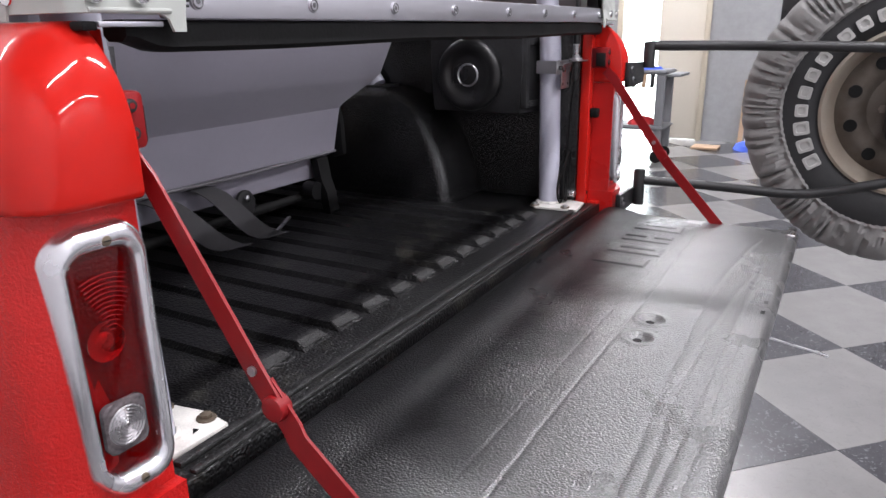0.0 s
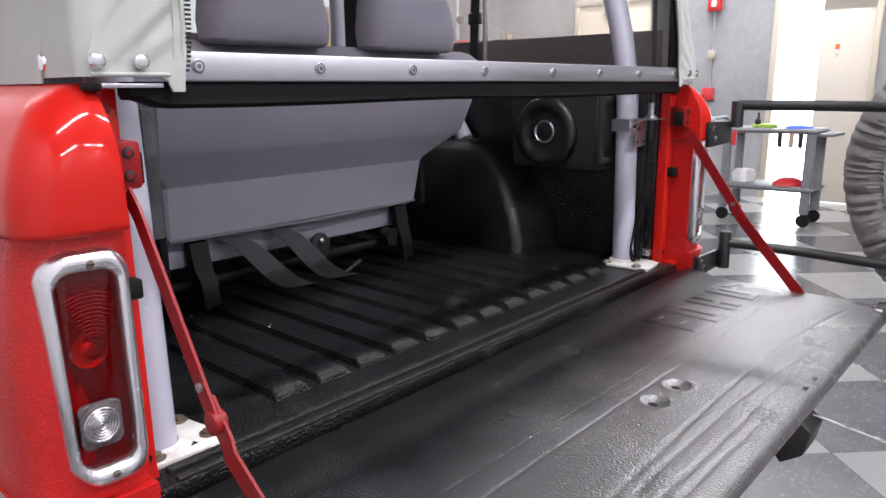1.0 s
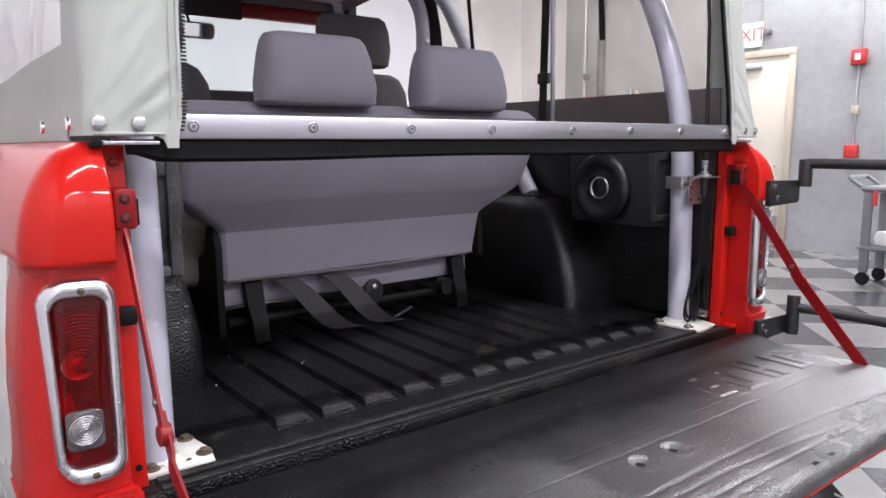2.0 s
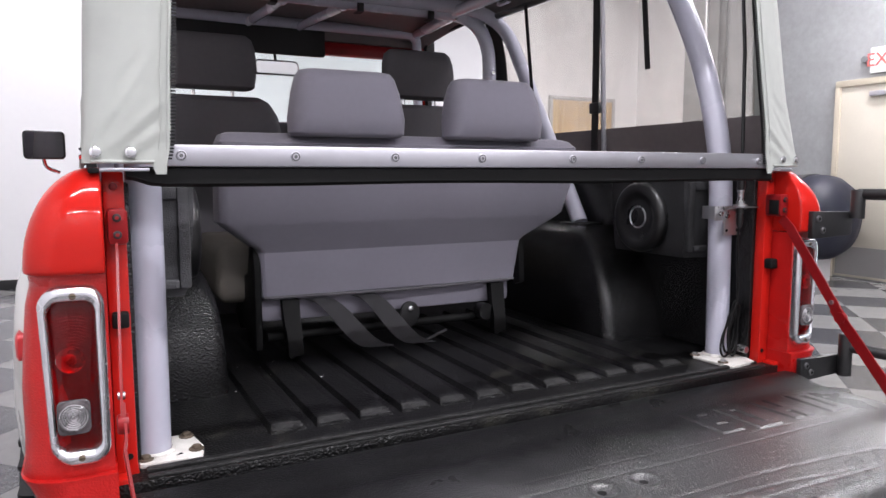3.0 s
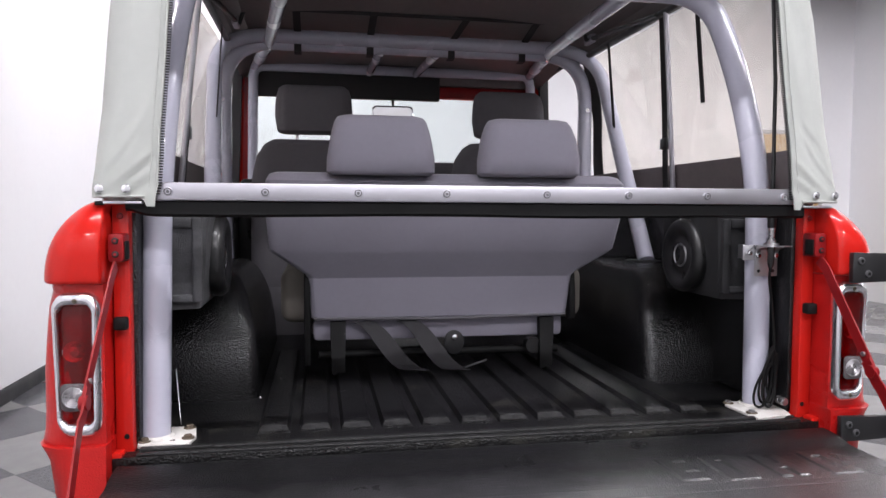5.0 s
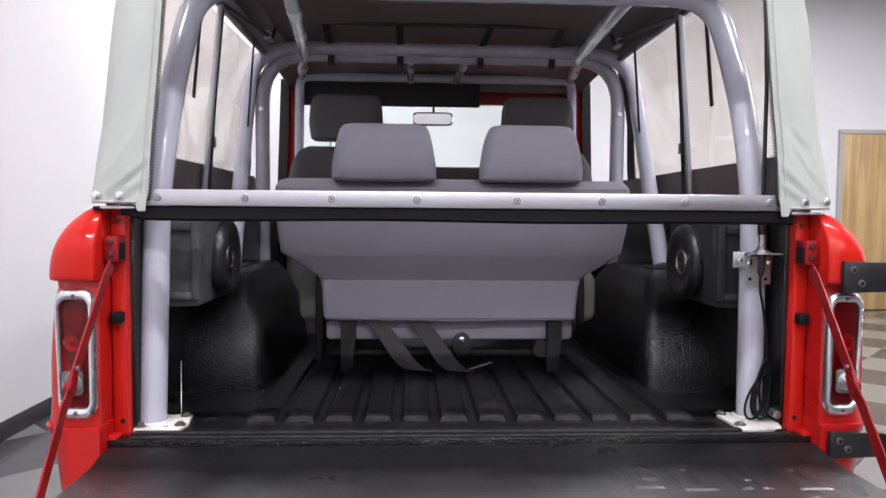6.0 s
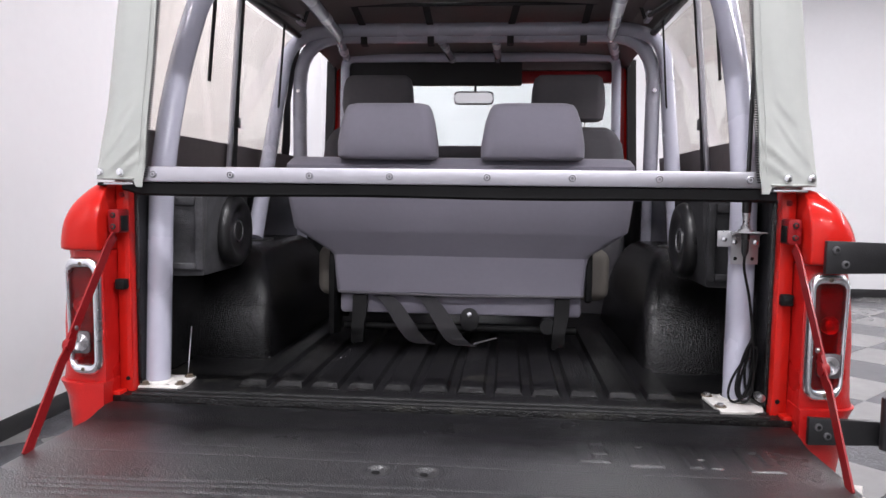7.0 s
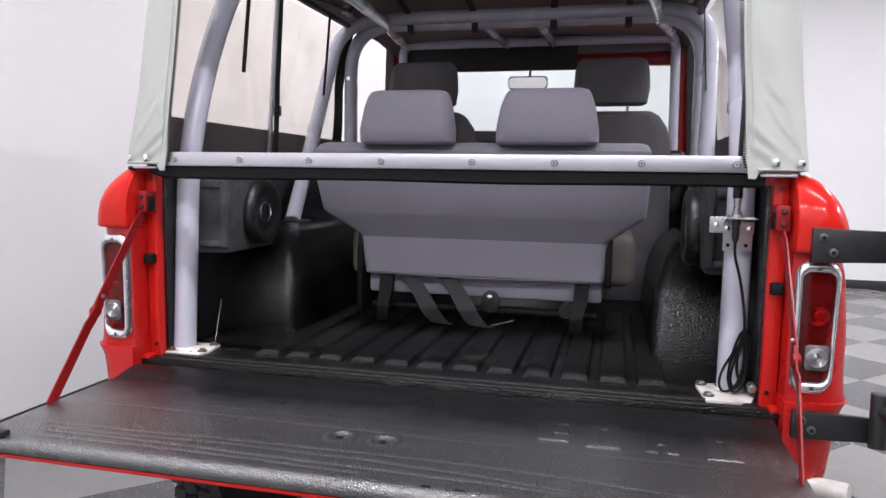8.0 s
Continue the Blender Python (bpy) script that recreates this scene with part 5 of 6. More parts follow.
for k, (dx, wid, z0, z1, tilt) in enumerate(((0.0, 0.022, 0.852, 0.985, 0.10), (0.006, 0.018, 0.862, 0.975, 0.22), (-0.008, 0.026, 0.850, 0.955, 0.30), (0.010, 0.013, 0.872, 0.990, 0.02), (0.002, 0.020, 0.856, 0.965, 0.16))):
    loop = []
    for q in range(27):
        t = 2 * math.pi * q / 26
        up = math.sin(t)
        loop.append((0.672 + dx + wid * math.cos(t) * (0.72 - 0.28 * up) + tilt * 0.05 * up, 0.078 + 0.004 * k + 0.003 * math.cos(2 * t), (z0 + z1) / 2 + (z1 - z0) / 2 * up))
    part("cable_loop", tube(loop, 0.0028, 7), RUBBER, ant)
part("cable_end", disc((0.699, 0, 0.866), "y", 0.0095, 0.085, 0.060, 12, round_edge=0.002), ZINC, ant)

# ---- swing-out carrier and spare wheel ----
carrier = thing("spare_wheel_carrier", (0.93, -0.05, 0.83), "black steel swing-out spare wheel carrier, swung fully aside", "wheel carrier")
for z0, z1, xa in ((1.152, 1.218, 0.768), (0.806, 0.862, 0.752)):
    xp = 0.914 if z0 > 1 else 0.899
    hp = part("hinge_plate", prism([(xa, z0), (xp - 0.004, z0 + 0.004), (xp + 0.002, z0 + 0.012), (xp + 0.002, z1 - 0.004), (xa, z1)], "y", -0.054, -0.0405, bevel=0.002), BLACK_STEEL, carrier)
    for bx, bz in ((xa + 0.018, z1 - 0.018), (xa + 0.036, z0 + 0.020)):
        part("bolt", disc((bx, 0, bz), "y", 0.0080, -0.054, -0.0580, 16, round_edge=0.002), ZINC_DARK, hp)
        part("bolt_socket", disc((bx, 0, bz), "y", 0.0040, -0.0580, -0.0586, 6), RUBBER, hp)
    part("hinge_pin", disc((xp, -0.066, 0), "z", 0.0165, (z1 - 0.02 if z0 > 1 else z0 + 0.002), z1 + 0.050, 16, round_edge=0.003), BLACK_STEEL, carrier)
part("upper_arm", tube([(0.916, -0.066, 1.257), (0.966, -0.30, 1.256), (0.972, -1.05, 1.245)], 0.0135, 12, 0.05), BLACK_STEEL, carrier)
part("lower_arm", tube([(0.900, -0.066, 0.880), (0.964, -0.25, 0.868), (0.970, -0.50, 0.860), (0.972, -0.72, 0.925), (0.972, -1.05, 0.985)], 0.0135, 12, 0.08), BLACK_STEEL, carrier)
part("wheel_mount", box(0.972, 1.118, -0.80, -0.66, 1.02, 1.16, 0.01), BLACK_STEEL, carrier)
part("mount_bar", tube([(0.972, -0.73, 0.93), (0.972, -0.73, 1.25)], 0.0135, 12), BLACK_STEEL, carrier)

WC = (1.0, -0.722, 1.088)
spare = part("spare_wheel", lathe([(0.212, 0.060), (0.225, 0.045), (0.25, 0.036), (0.285, 0.030), (0.315, 0.034), (0.36, 0.045), (0.395, 0.07), (0.405, 0.12), (0.405, 0.22), (0.36, 0.28), (0.24, 0.28), (0.212, 0.26)], WC, "x", 72), TYRE, carrier, "black off-road tyre half wrapped in a grey cover")


def pleats(t, r, a):
    k = max(0.0, 1 - abs(r - 0.37) / 0.07)
    saw = abs((t * 11.3 + 0.9 * math.sin(t * 7) + 0.35 * math.sin(t * 23)) % 1.0 - 0.5) * 2
    return -0.012 * (1 - saw) ** 2 * k + 0.004 * math.sin(5 * t + 1) + (0.0012 * math.sin(t * 110) if r < 0.325 else 0)


bm = lathe([(0.306, 0.030), (0.312, 0.022), (0.322, 0.026), (0.335, 0.020), (0.350, 0.018), (0.365, 0.020), (0.380, 0.026), (0.395, 0.036), (0.408, 0.054), (0.417, 0.08), (0.421, 0.12), (0.422, 0.17), (0.420, 0.22), (0.40, 0.275), (0.35, 0.295), (0.10, 0.30), (0.01, 0.30)], WC, "x", 420, wave=pleats)
for v in bm.verts:
    d = v.co - Vector(WC)
    r, t = math.hypot(d.y, d.z), math.atan2(d.z, d.y)
    if d.x < 0.20:
        saw = abs((t * 11.3 + 0.9 * math.sin(t * 7) + 0.35 * math.sin(t * 23)) % 1.0 - 0.5) * 2
        fine = abs((t * 27.7 + 1.3 * math.sin(t * 5) + r * 9) % 1.0 - 0.5) * 2
        v.co.x += 0.0055 * (1 - fine) ** 2 * max(0, 1 - abs(r - 0.345) / 0.05) + 0.016 * (1 - saw) ** 2 * max(0, 1 - abs(r - 0.362) / 0.055) + 0.003 * math.sin(t * 41 + r * 160)
part("tyre_cover", bm, COVER, spare, "grey cloth cover gathered by elastic")
part("rim", lathe([(0.205, 0.085), (0.216, 0.048), (0.222, 0.040), (0.214, 0.036), (0.204, 0.046), (0.196, 0.075), (0.186, 0.095), (0.178, 0.12)], WC, "x", 60), RIM, spare, "weathered pale steel rim")
discp = lathe([(0.186, 0.10), (0.165, 0.088), (0.140, 0.083), (0.115, 0.095), (0.085, 0.115), (0.055, 0.118), (0.04, 0.135)], WC, "x", 60, caps=True)
part("wheel_disc", discp, RIM_MID, spare)
for k in range(10):
    t = 2 * math.pi * (k + 0.5) / 10
    part("vent_hole", disc((WC[0], WC[1] + 0.148 * math.cos(t), WC[2] + 0.148 * math.sin(t)), "x", 0.017, 0.090, 0.0815, 16), RUBBER, spare)
for k in range(5):
    t = 2 * math.pi * k / 5
    part("wheel_nut", disc((WC[0], WC[1] + 0.070 * math.cos(t), WC[2] + 0.070 * math.sin(t)), "x", 0.012, 0.12, 0.098, 6), RIM_DARK, spare)
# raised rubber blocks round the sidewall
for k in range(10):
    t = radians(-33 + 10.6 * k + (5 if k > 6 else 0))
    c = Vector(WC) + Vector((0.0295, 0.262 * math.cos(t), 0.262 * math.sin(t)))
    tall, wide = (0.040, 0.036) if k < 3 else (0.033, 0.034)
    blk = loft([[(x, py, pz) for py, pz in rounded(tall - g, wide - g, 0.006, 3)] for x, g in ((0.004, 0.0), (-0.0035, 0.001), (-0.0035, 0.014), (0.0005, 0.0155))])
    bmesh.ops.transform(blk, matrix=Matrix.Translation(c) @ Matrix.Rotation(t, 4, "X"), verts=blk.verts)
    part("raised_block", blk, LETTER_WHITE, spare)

# ---- grey wall: doors, sign, alarm ----
door = thing("exit_door", (7.70, 3.99, 0), "closed cream steel door with tan frame and dark kick plate", "door", kind="structure")
part("door_leaf", box(7.675, 7.70, 3.46, 4.52, 0.02, 2.36, 0.003), CREAM, door)
for y0, y1, z0, z1 in ((3.39, 3.46, 0, 2.36), (4.52, 4.59, 0, 2.36), (3.39, 4.59, 2.36, 2.44)):
    part("door_frame", box(7.65, 7.70, y0, y1, z0, z1, 0.004), CREAM_FRAME, door)
part("kick_plate", box(7.671, 7.675, 3.50, 4.48, 0.05, 0.40), FRAME_GREY, door)
part("door_closer", box(7.63, 7.675, 3.80, 4.15, 2.22, 2.28, 0.008), ALU, door)
part("door_handle", tube([(7.675, 3.56, 1.02), (7.62, 3.56, 1.02), (7.62, 3.68, 1.02)], 0.012, 8, 0.02), ALU, door)
sign = thing("exit_sign", (7.69, 4.0, 2.52), "lit red exit sign on the grey wall", "sign")
part("sign_box", box(7.66, 7.70, 3.83, 4.18, 2.49, 2.79, 0.01), PAPER, sign)
cur = bpy.data.curves.new("exit_text", "FONT")
cur.body, cur.size, cur.align_x, cur.align_y, cur.extrude = "EXIT", 0.22, "CENTER", "CENTER", 0.002
tmp = bpy.data.objects.new("exit_text", cur)
txt = bpy.data.meshes.new_from_object(tmp)
bpy.data.objects.remove(tmp)
txt.materials.append(SIGN_RED)
tob = new("sign_letters", txt)
tob.parent = sign
tob.matrix_basis = Matrix.Translation((-0.034, 0.0, 0.12)) @ Euler((radians(90), 0, radians(-90))).to_matrix().to_4x4()
for y in (3.76, 4.24):
    part("emergency_lamp", disc((0, y, 2.66), "x", 0.040, 7.70, 7.63, 16, round_edge=0.01), CART, sign)
part("conduit", tube([(7.69, 3.86, 2.76), (7.69, 3.86, CEILING)], 0.012, 8), FRAME_GREY, sign)

alarm = thing("fire_alarm", (7.68, 2.68, 2.17), "red fire alarm strobe on grey conduit", "alarm")
part("strobe", box(7.64, 7.70, 2.60, 2.76, 2.17, 2.34, 0.012), RED_PLASTIC, alarm)
part("strobe_lens", box(7.63, 7.64, 2.65, 2.71, 2.22, 2.29, 0.003), PAPER, alarm)
part("conduit", tube([(7.69, 2.68, 1.25), (7.69, 2.68, 2.17)], 0.011, 8), ALU, alarm)
part("conduit", tube([(7.69, 2.68, 2.34), (7.69, 2.68, CEILING)], 0.011, 8), ALU, alarm)
part("pull_station", box(7.65, 7.70, 2.62, 2.76, 1.13, 1.28, 0.01), RED_PLASTIC, alarm)
part("junction_box", box(7.66, 7.70, 2.64, 2.72, 1.62, 1.72, 0.006), CREAM_FRAME, alarm)

ent = thing("glazed_door", (7.76, 1.46, 0), "white door with bright glass beside it in tan frame", "door", kind="structure")
for y0, y1, z0, z1 in ((DOOR_Y0, DOOR_Y0 + 0.06, 0, DOOR_Z), (DOOR_Y1 - 0.07, DOOR_Y1, 0, DOOR_Z), (DOOR_Y0 + 0.06, DOOR_Y1 - 0.07, DOOR_Z - 0.07, DOOR_Z)):
    part("door_frame", box(7.68, 7.80, y0, y1, z0, z1, 0.004), CREAM_FRAME, ent)
part("door_leaf", box(7.73, 7.77, DOOR_Y0 + 0.062, 1.50, 0.01, DOOR_Z - 0.072, 0.004), CREAM, ent)
part("notice", box(7.727, 7.730, 1.30, 1.345, 1.68, 1.735), ORANGE, ent)
part("notice", box(7.727, 7.730, 1.305, 1.34, 1.60, 1.64), CREAM_FRAME, ent)
pane = part("pane", box(7.748, 7.754, 1.502, DOOR_Y1 - 0.072, 0.01, DOOR_Z - 0.072), GLASS, ent)
pane.visible_shadow = False
tagged(part("backdrop_daylight", box(8.2, 8.22, 0.2, 2.8, -0.2, 3.0), DAYLIGHT, None, smooth=0), "bright overexposed daylight outside the door", "backdrop", kind="structure")

# ---- back wall: wooden door ----
wd = thing("wooden_door", (6.5, 8.2, 0), "pale oak veneer door in dark grey frame", "door", kind="structure")
part("door_leaf", box(5.93, 7.13, 8.165, 8.195, 0.01, 2.48, 0.003), WOOD, wd)
for x0, x1, z0, z1 in ((5.87, 5.93, 0, 2.48), (7.13, 7.19, 0, 2.48), (5.87, 7.19, 2.48, 2.54)):
    part("door_frame", box(x0, x1, 8.15, 8.20, z0, z1, 0.004), FRAME_PALE, wd)
part("door_handle", tube([(7.02, 8.165, 1.05), (7.02, 8.11, 1.05), (6.90, 8.11, 1.05)], 0.012, 8, 0.02), ALU, wd)

# ---- sprinkler riser, shelf, tank ----
riser = thing("sprinkler_riser", (7.58, 6.40, 0), "dark standpipe with red and orange sprinkler valves", "pipe")
part("standpipe", tube([(7.62, 6.35, 0), (7.62, 6.35, CEILING)], 0.06, 14), BLACK_STEEL, riser)
part("drain_pipe", tube([(7.62, 6.67, 0.9), (7.62, 6.67, CEILING)], 0.025, 10), ALU, riser)
part("valve_body", lathe([(0.06, 1.30), (0.10, 1.32), (0.10, 1.36), (0.07, 1.38), (0.07, 1.50), (0.10, 1.52), (0.10, 1.56), (0.06, 1.58)], (7.58, 6.51, 0), "z", 20, caps=True), ORANGE, riser)
part("valve_arm", tube([(7.55, 6.47, 1.46), (7.50, 6.15, 1.48), (7.50, 5.83, 1.44), (7.50, 5.75, 1.36)], 0.075, 14, 0.08), RED_PLASTIC, riser)
part("orange_elbow", tube([(7.49, 5.95, 1.47), (7.49, 5.80, 1.44), (7.49, 5.71, 1.34)], 0.082, 14, 0.05), ORANGE, riser)
part("valve_lever", tube([(7.50, 5.71, 1.40), (7.50, 5.30, 1.40)], 0.03, 8), BLACK_STEEL, riser)
part("flow_switch", box(7.50, 7.62, 6.43, 6.61, 1.86, 2.02, 0.015), RED_PLASTIC, riser)
part("hanging_tag", box(7.49, 7.50, 6.45, 6.59, 1.66, 1.84), RED_PLASTIC, riser)
part("inspection_tag", box(7.49, 7.50, 6.19, 6.33, 1.72, 1.90), GREEN, riser)
part("gauge", disc((0, 6.55, 2.32), "x", 0.06, 7.55, 7.50, 18, round_edge=0.01), RUSTY, riser)

shelf = thing("wall_bin", (7.70, 5.8, 1.79), "red plastic bin with small tools on the grey wall", "bin")
part("bin", box(7.55, 7.70, 5.54, 6.03, 1.79, 1.93, 0.012), RED_PLASTIC, shelf)
part("black_tool", box(7.58, 7.66, 5.78, 5.98, 1.93, 2.0, 0.02), PLASTIC, shelf)
part("spray_can", disc((7.62, 5.68, 0), "z", 0.035, 1.93, 2.06, 14, round_edge=0.01), CARD, shelf)
part("nozzle", disc((7.62, 5.80, 0), "z", 0.03, 2.0, 2.12, 12, round_edge=0.01), FRAME_GREY, shelf)

tank = thing("air_tank", (6.95, 4.85, 0), "large dark navy tank lying on pale feet by the grey wall", "tank")
part("vessel", lathe([(0.0, -0.92), (0.24, -0.90), (0.40, -0.84), (0.48, -0.72), (0.50, -0.62), (0.50, 0.62), (0.48, 0.72), (0.40, 0.84), (0.24, 0.90), (0.0, 0.92)], (6.95, 4.80, 0.79), "y", 40), NAVY, tank)
for ty in (-0.45, 0.30):
    part("band", lathe([(0.500, ty - 0.05), (0.512, ty - 0.04), (0.512, ty + 0.04), (0.500, ty + 0.05)], (6.95, 4.80, 0.79), "y", 40), BLACK_STEEL, tank)
for ty in (4.30, 4.62, 5.05, 5.40):
    part("foot", box(6.62, 7.28, ty - 0.03, ty + 0.03, 0.0, 0.40, 0.01), PAPER, tank)

# white box added in place of a bright patch of light near the floor
bench2 = thing("bright_patch_box", (7.45, 6.4, 0), "white box added for a bright patch low by the grey wall", "cabinet")
part("box_body", box(7.25, 7.52, 5.85, 6.42, 0.06, 0.52, 0.012), PAPER, bench2)
part("plinth", box(7.28, 7.50, 5.88, 6.40, 0.0, 0.06), BASE, bench2)
for dy in (5.87, 6.145):
    part("front_panel", box(7.236, 7.25, dy, dy + 0.262, 0.08, 0.50, 0.004), PAPER, bench2)

# ---- service cart ----
cart = thing("service_cart", (6.2, 1.45, 0), "grey plastic two-shelf service cart with tools and rags", "cart")
for z in (0.32, 0.86):
    part("shelf", box(5.98, 6.42, 1.00, 1.86, z, z + 0.05, 0.02), CART, cart)
    part("shelf_rim", box(5.97, 6.43, 0.99, 1.87, z + 0.02, z + 0.035, 0.006), CART, cart)
for px in (6.02, 6.38):
    for py in (1.05, 1.80):
        part("upright", box(px - 0.025, px + 0.025, py - 0.04, py + 0.04, 0.12, 0.86, 0.01), CART, cart)
        part("caster", disc((px, py, 0.06), "x", 0.06, -0.02, 0.02, 16, round_edge=0.01), RUBBER, cart)
part("push_handle", tube([(6.0, 1.86, 0.90), (6.0, 1.98, 0.99), (6.40, 1.98, 0.99), (6.40, 1.86, 0.90)], 0.018, 10, 0.04), CART, cart)
part("bottle_rack", box(5.99, 6.4, 0.86, 0.99, 0.845, 0.875, 0.012), CART, cart)


def small_thing(name, bm, material, label, category):
    return tagged(part(name, bm, material), label, category)


small_thing("rag_pile", lathe([(0.14, 0.37), (0.12, 0.41), (0.07, 0.44), (0.01, 0.45)], (6.15, 1.25, 0), "z", 14, caps=True, wave=lambda t, r, a: 0.02 * math.sin(3 * t) * (r > 0.05)), RED_PLASTIC, "crumpled red rags on the lower cart shelf", "rag")
small_thing("paper_roll", lathe([(0.09, 0.37), (0.10, 0.44), (0.08, 0.49), (0.02, 0.50)], (6.2, 1.68, 0), "z", 12, caps=True, wave=lambda t, r, a: 0.015 * math.sin(4 * t) * (r > 0.05)), PAPER, "crumpled white paper on the lower cart shelf", "paper")
small_thing("glove_box", box(6.05, 6.20, 1.40, 1.60, 0.91, 0.945, 0.01), LIME, "lime green packet on the cart top", "packet")
small_thing("blue_cloth", lathe([(0.12, 0.91), (0.10, 0.935), (0.01, 0.945)], (6.12, 1.20, 0), "z", 12, caps=True, wave=lambda t, r, a: 0.02 * math.sin(3 * t) * (r > 0.05)), BLUE, "folded blue cloth on the cart top", "cloth")
small_thing("spray_bottle", lathe([(0.03, 0.91), (0.03, 0.98), (0.012, 1.0), (0.012, 1.05)], (6.08, 1.55, 0), "z", 12, caps=True), PLASTIC, "dark spray bottle on the cart top", "bottle")
for k, (py, m_) in enumerate(((1.12, PLASTIC), (1.20, CARD), (1.30, PLASTIC), (1.72, RED_PLASTIC))):
    small_thing("hanging_tool", box(5.94, 5.965, py - 0.02, py + 0.02, 0.74, 0.875, 0.006), m_, "small tool hung on the cart edge", "tool")
small_thing("flat_carton", box(7.0, 7.25, 0.62, 0.90, 0.004, 0.03, 0.004), CARD, "flat brown cardboard on the tiled floor", "carton")
small_thing("blue_bundle", lathe([(0.16, 0.004), (0.13, 0.06), (0.05, 0.09), (0.01, 0.095)], (7.2, 0.35, 0), "z", 14, caps=True, wave=lambda t, r, a: 0.03 * math.sin(2 * t + 1) * (r > 0.06)), BLUE, "crumpled blue sheet on the floor", "sheet")
boards = thing("leaning_boards", (7.60, 0.30, 0), "thin brown and pale boards leaning on the grey wall", "board")
for y, w, h, m_ in ((0.46, 0.05, 0.72, CARD), (0.38, 0.06, 0.60, PAPER), (0.31, 0.05, 0.84, CREAM_FRAME), (0.25, 0.04, 0.66, CARD)):
    part("board", loft([[(x, yy, z) for x, yy in ((x0, y - w / 2), (x0 + 0.022, y - w / 2), (x0 + 0.022, y + w / 2), (x0, y + w / 2))] for x0, z in ((7.50, 0.004), (7.672, h))]), m_, boards)
blind = thing("dark_panel", (7.66, 0.1, 0), "dark equipment panel hung on the grey wall", "panel")
part("panel", box(7.66, 7.70, -0.35, 0.20, 0.9, 2.6, 0.01), PLASTIC, blind)
part("red_label", box(7.652, 7.66, 0.03, 0.12, 1.75, 2.0, 0.003), RED_PLASTIC, blind)

# under the tailgate: catch and pin
hook = thing("tailgate_hook", (0.20, -0.47, 0.66), "black steel catch with dangling pin under the lowered tailgate", "catch")
part("catch_block", prism([(-0.500, 0.735), (-0.440, 0.782), (-0.430, 0.782), (-0.425, 0.70), (-0.455, 0.665), (-0.49, 0.69)], "x", 0.155, 0.232, bevel=0.004), BLACK_STEEL, hook)
part("pin_wire", tube([(0.212, -0.486, 0.746), (0.233, -0.541, 0.729), (0.254, -0.597, 0.712)], 0.0024, 8), ZINC, hook)
part("pin_tip", tube([(0.247, -0.578, 0.718), (0.254, -0.600, 0.711)], 0.0036, 8), ZINC, hook)

# crumbs on the bed floor
bm = bmesh.new()
rnd = random.Random(4)
for cx, cy in ((-0.30, 0.48), (-0.295, 0.395), (-0.403, 0.455), (-0.372, 0.565), (-0.305, 0.384), (-0.46, 0.55), (-0.35, 0.50), (-0.41, 0.53), (-0.50, 0.36)):
    r = rnd.uniform(0.0007, 0.0016)
    box(cx - r, cx + r * rnd.uniform(0.6, 1.6), cy - r * 0.7, cy + r, 0.8475, 0.8475 + r, bm=bm)
tagged(part("crumbs", bm, PAPER, None, smooth=0), "scattered pale crumbs on the black bed floor", "crumbs", kind="stuff")

# ---- floor of square tiles laid on the diagonal ----
floor = tagged(part("floor", box(X0 - 0.2, X1 + 0.2, Y0 - 0.2, Y1 + 0.2, -0.12, -0.004), SLAB, None, smooth=0), "checkered vinyl tile floor in pale and dark grey", "floor", kind="structure")
S = 0.608
ROOT = Vector((1.182, -0.690))
D1, D2 = Vector((math.sqrt(0.5), math.sqrt(0.5))), Vector((-math.sqrt(0.5), math.sqrt(0.5)))


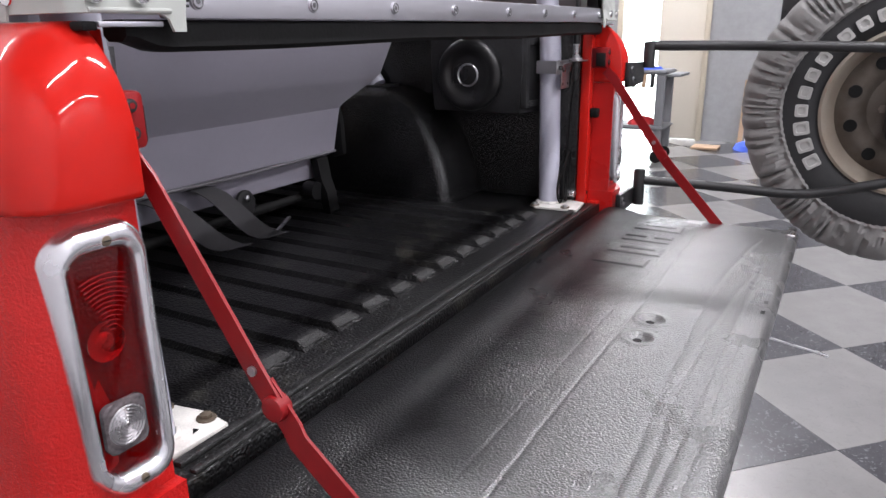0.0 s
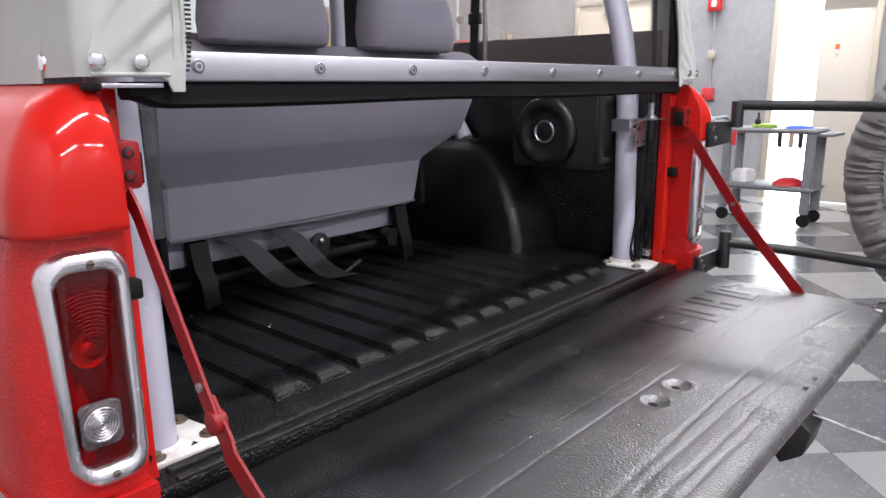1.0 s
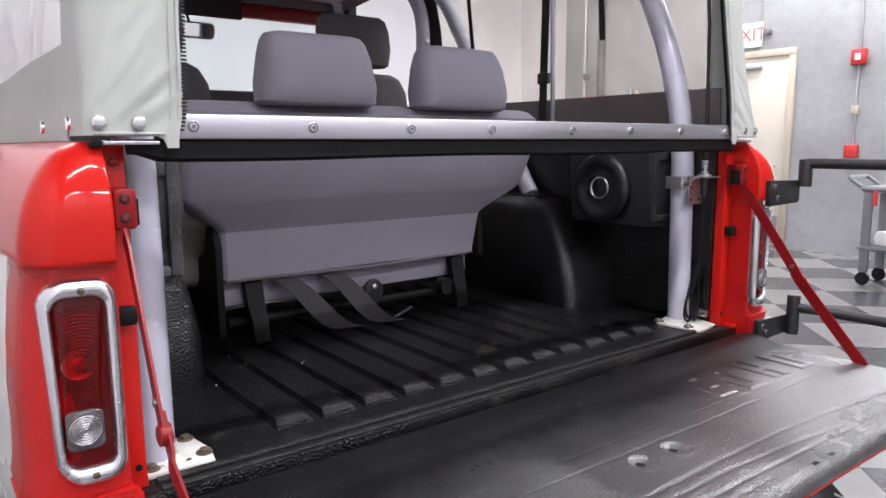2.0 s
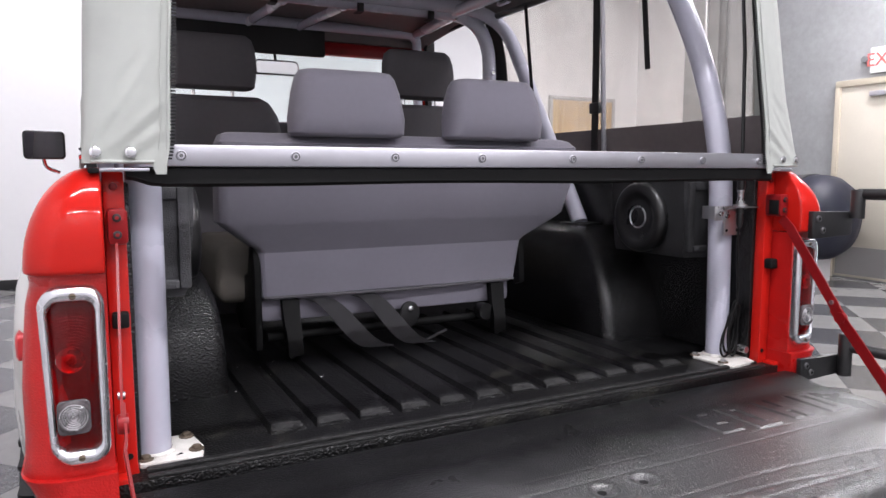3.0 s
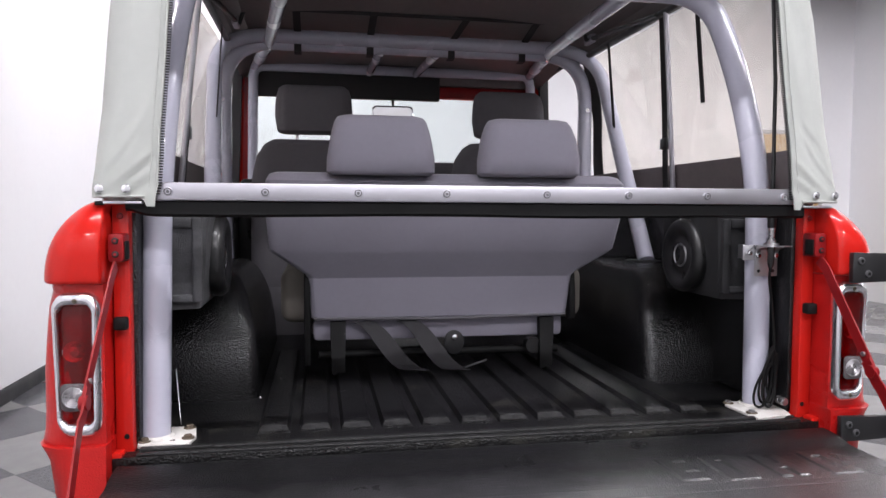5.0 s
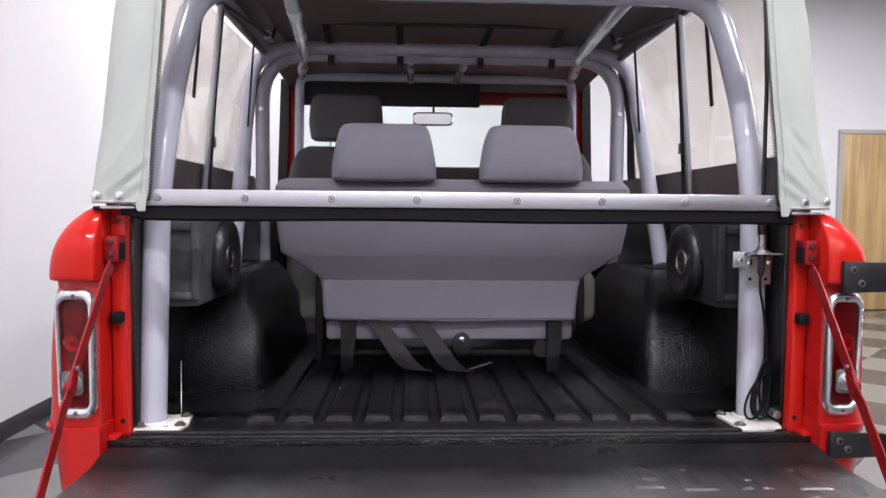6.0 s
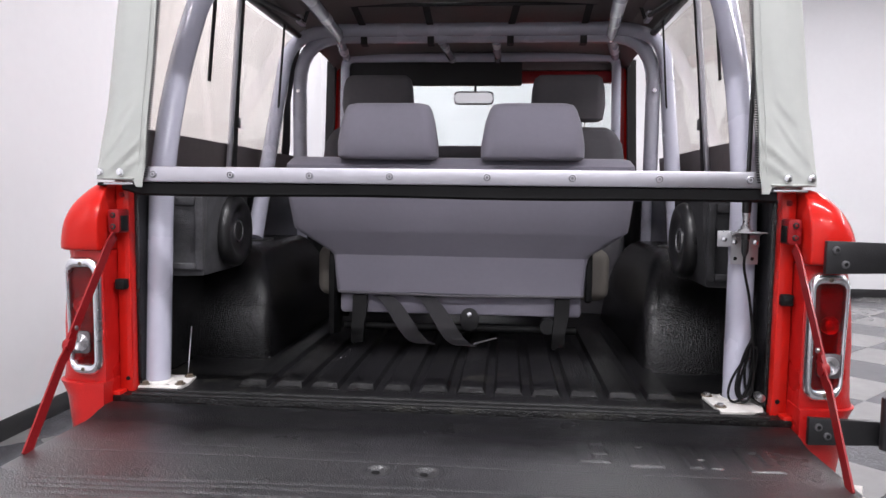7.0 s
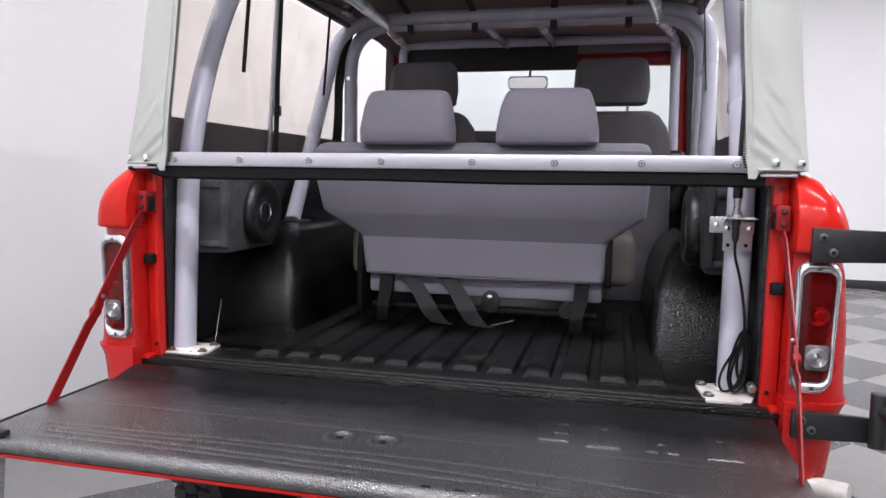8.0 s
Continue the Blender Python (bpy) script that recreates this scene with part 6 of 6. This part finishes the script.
def clipped(poly):
    """The part of an outline inside the room."""
    for axis, lim, sign in ((0, X0, 1), (0, X1, -1), (1, Y0, 1), (1, Y1, -1)):
        out = []
        for a, b in zip(poly, poly[1:] + poly[:1]):
            ia, ib = sign * (a[axis] - lim) >= 0, sign * (b[axis] - lim) >= 0
            if ia:
                out.append(a)
            if ia != ib:
                t = (lim - a[axis]) / (b[axis] - a[axis])
                out.append(a.lerp(b, t))
        poly = out
        if len(poly) < 3:
            return []
    return poly


def tile_mesh(points, material):
    """A thin tile with eased edges, from its outline."""
    c = sum(points, Vector((0, 0))) / len(points)
    ring = []
    for f, z in ((1.0, -0.004), (1.0, -0.0005), (0.9965, 0.0)):
        ring.append([(*(c + (p - c) * f), z) for p in points])
    bm = loft(ring)
    bmesh.ops.recalc_face_normals(bm, faces=bm.faces)
    me = bpy.data.meshes.new("tile")
    bm.to_mesh(me)
    bm.free()
    me.materials.append(material)
    return me


half = S / 2 - 0.0006
square = [D1 * a + D2 * b for a, b in ((-half, -half), (half, -half), (half, half), (-half, half))]
shared = {0: tile_mesh(square, TILE_LIGHT), 1: tile_mesh(square, TILE_DARK)}
far = {0: [], 1: []}
for i in range(-26, 27):
    for j in range(-26, 27):
        c = ROOT + D1 * S * (i + 0.5) + D2 * S * (j + 0.5)
        whole = [c + p for p in square]
        poly = clipped(whole)
        if not poly:
            continue
        shade = (i + j + 1) % 2
        if c.y < -1.6 or (c.x > 2.5 and c.y < -0.9):
            far[shade].append(poly)
            continue
        inside = all((a - b).length < 1e-6 for a, b in zip(poly, whole)) and len(poly) == 4
        if inside:
            ob = new("tile", shared[shade])
            ob.location = (c.x, c.y, 0)
        else:
            ob = new("tile", tile_mesh(poly, TILE_DARK if shade else TILE_LIGHT))
        ob.parent = floor
for shade, polys in far.items():
    bm = bmesh.new()
    for poly in polys:
        c = sum(poly, Vector((0, 0))) / len(poly)
        loft([[(p.x, p.y, z) for p in poly] for z in (-0.004, 0.0)], bm)
    tagged(part("rest_of_tiles", bm, TILE_DARK if shade else TILE_LIGHT, floor, smooth=0), kind="stuff")
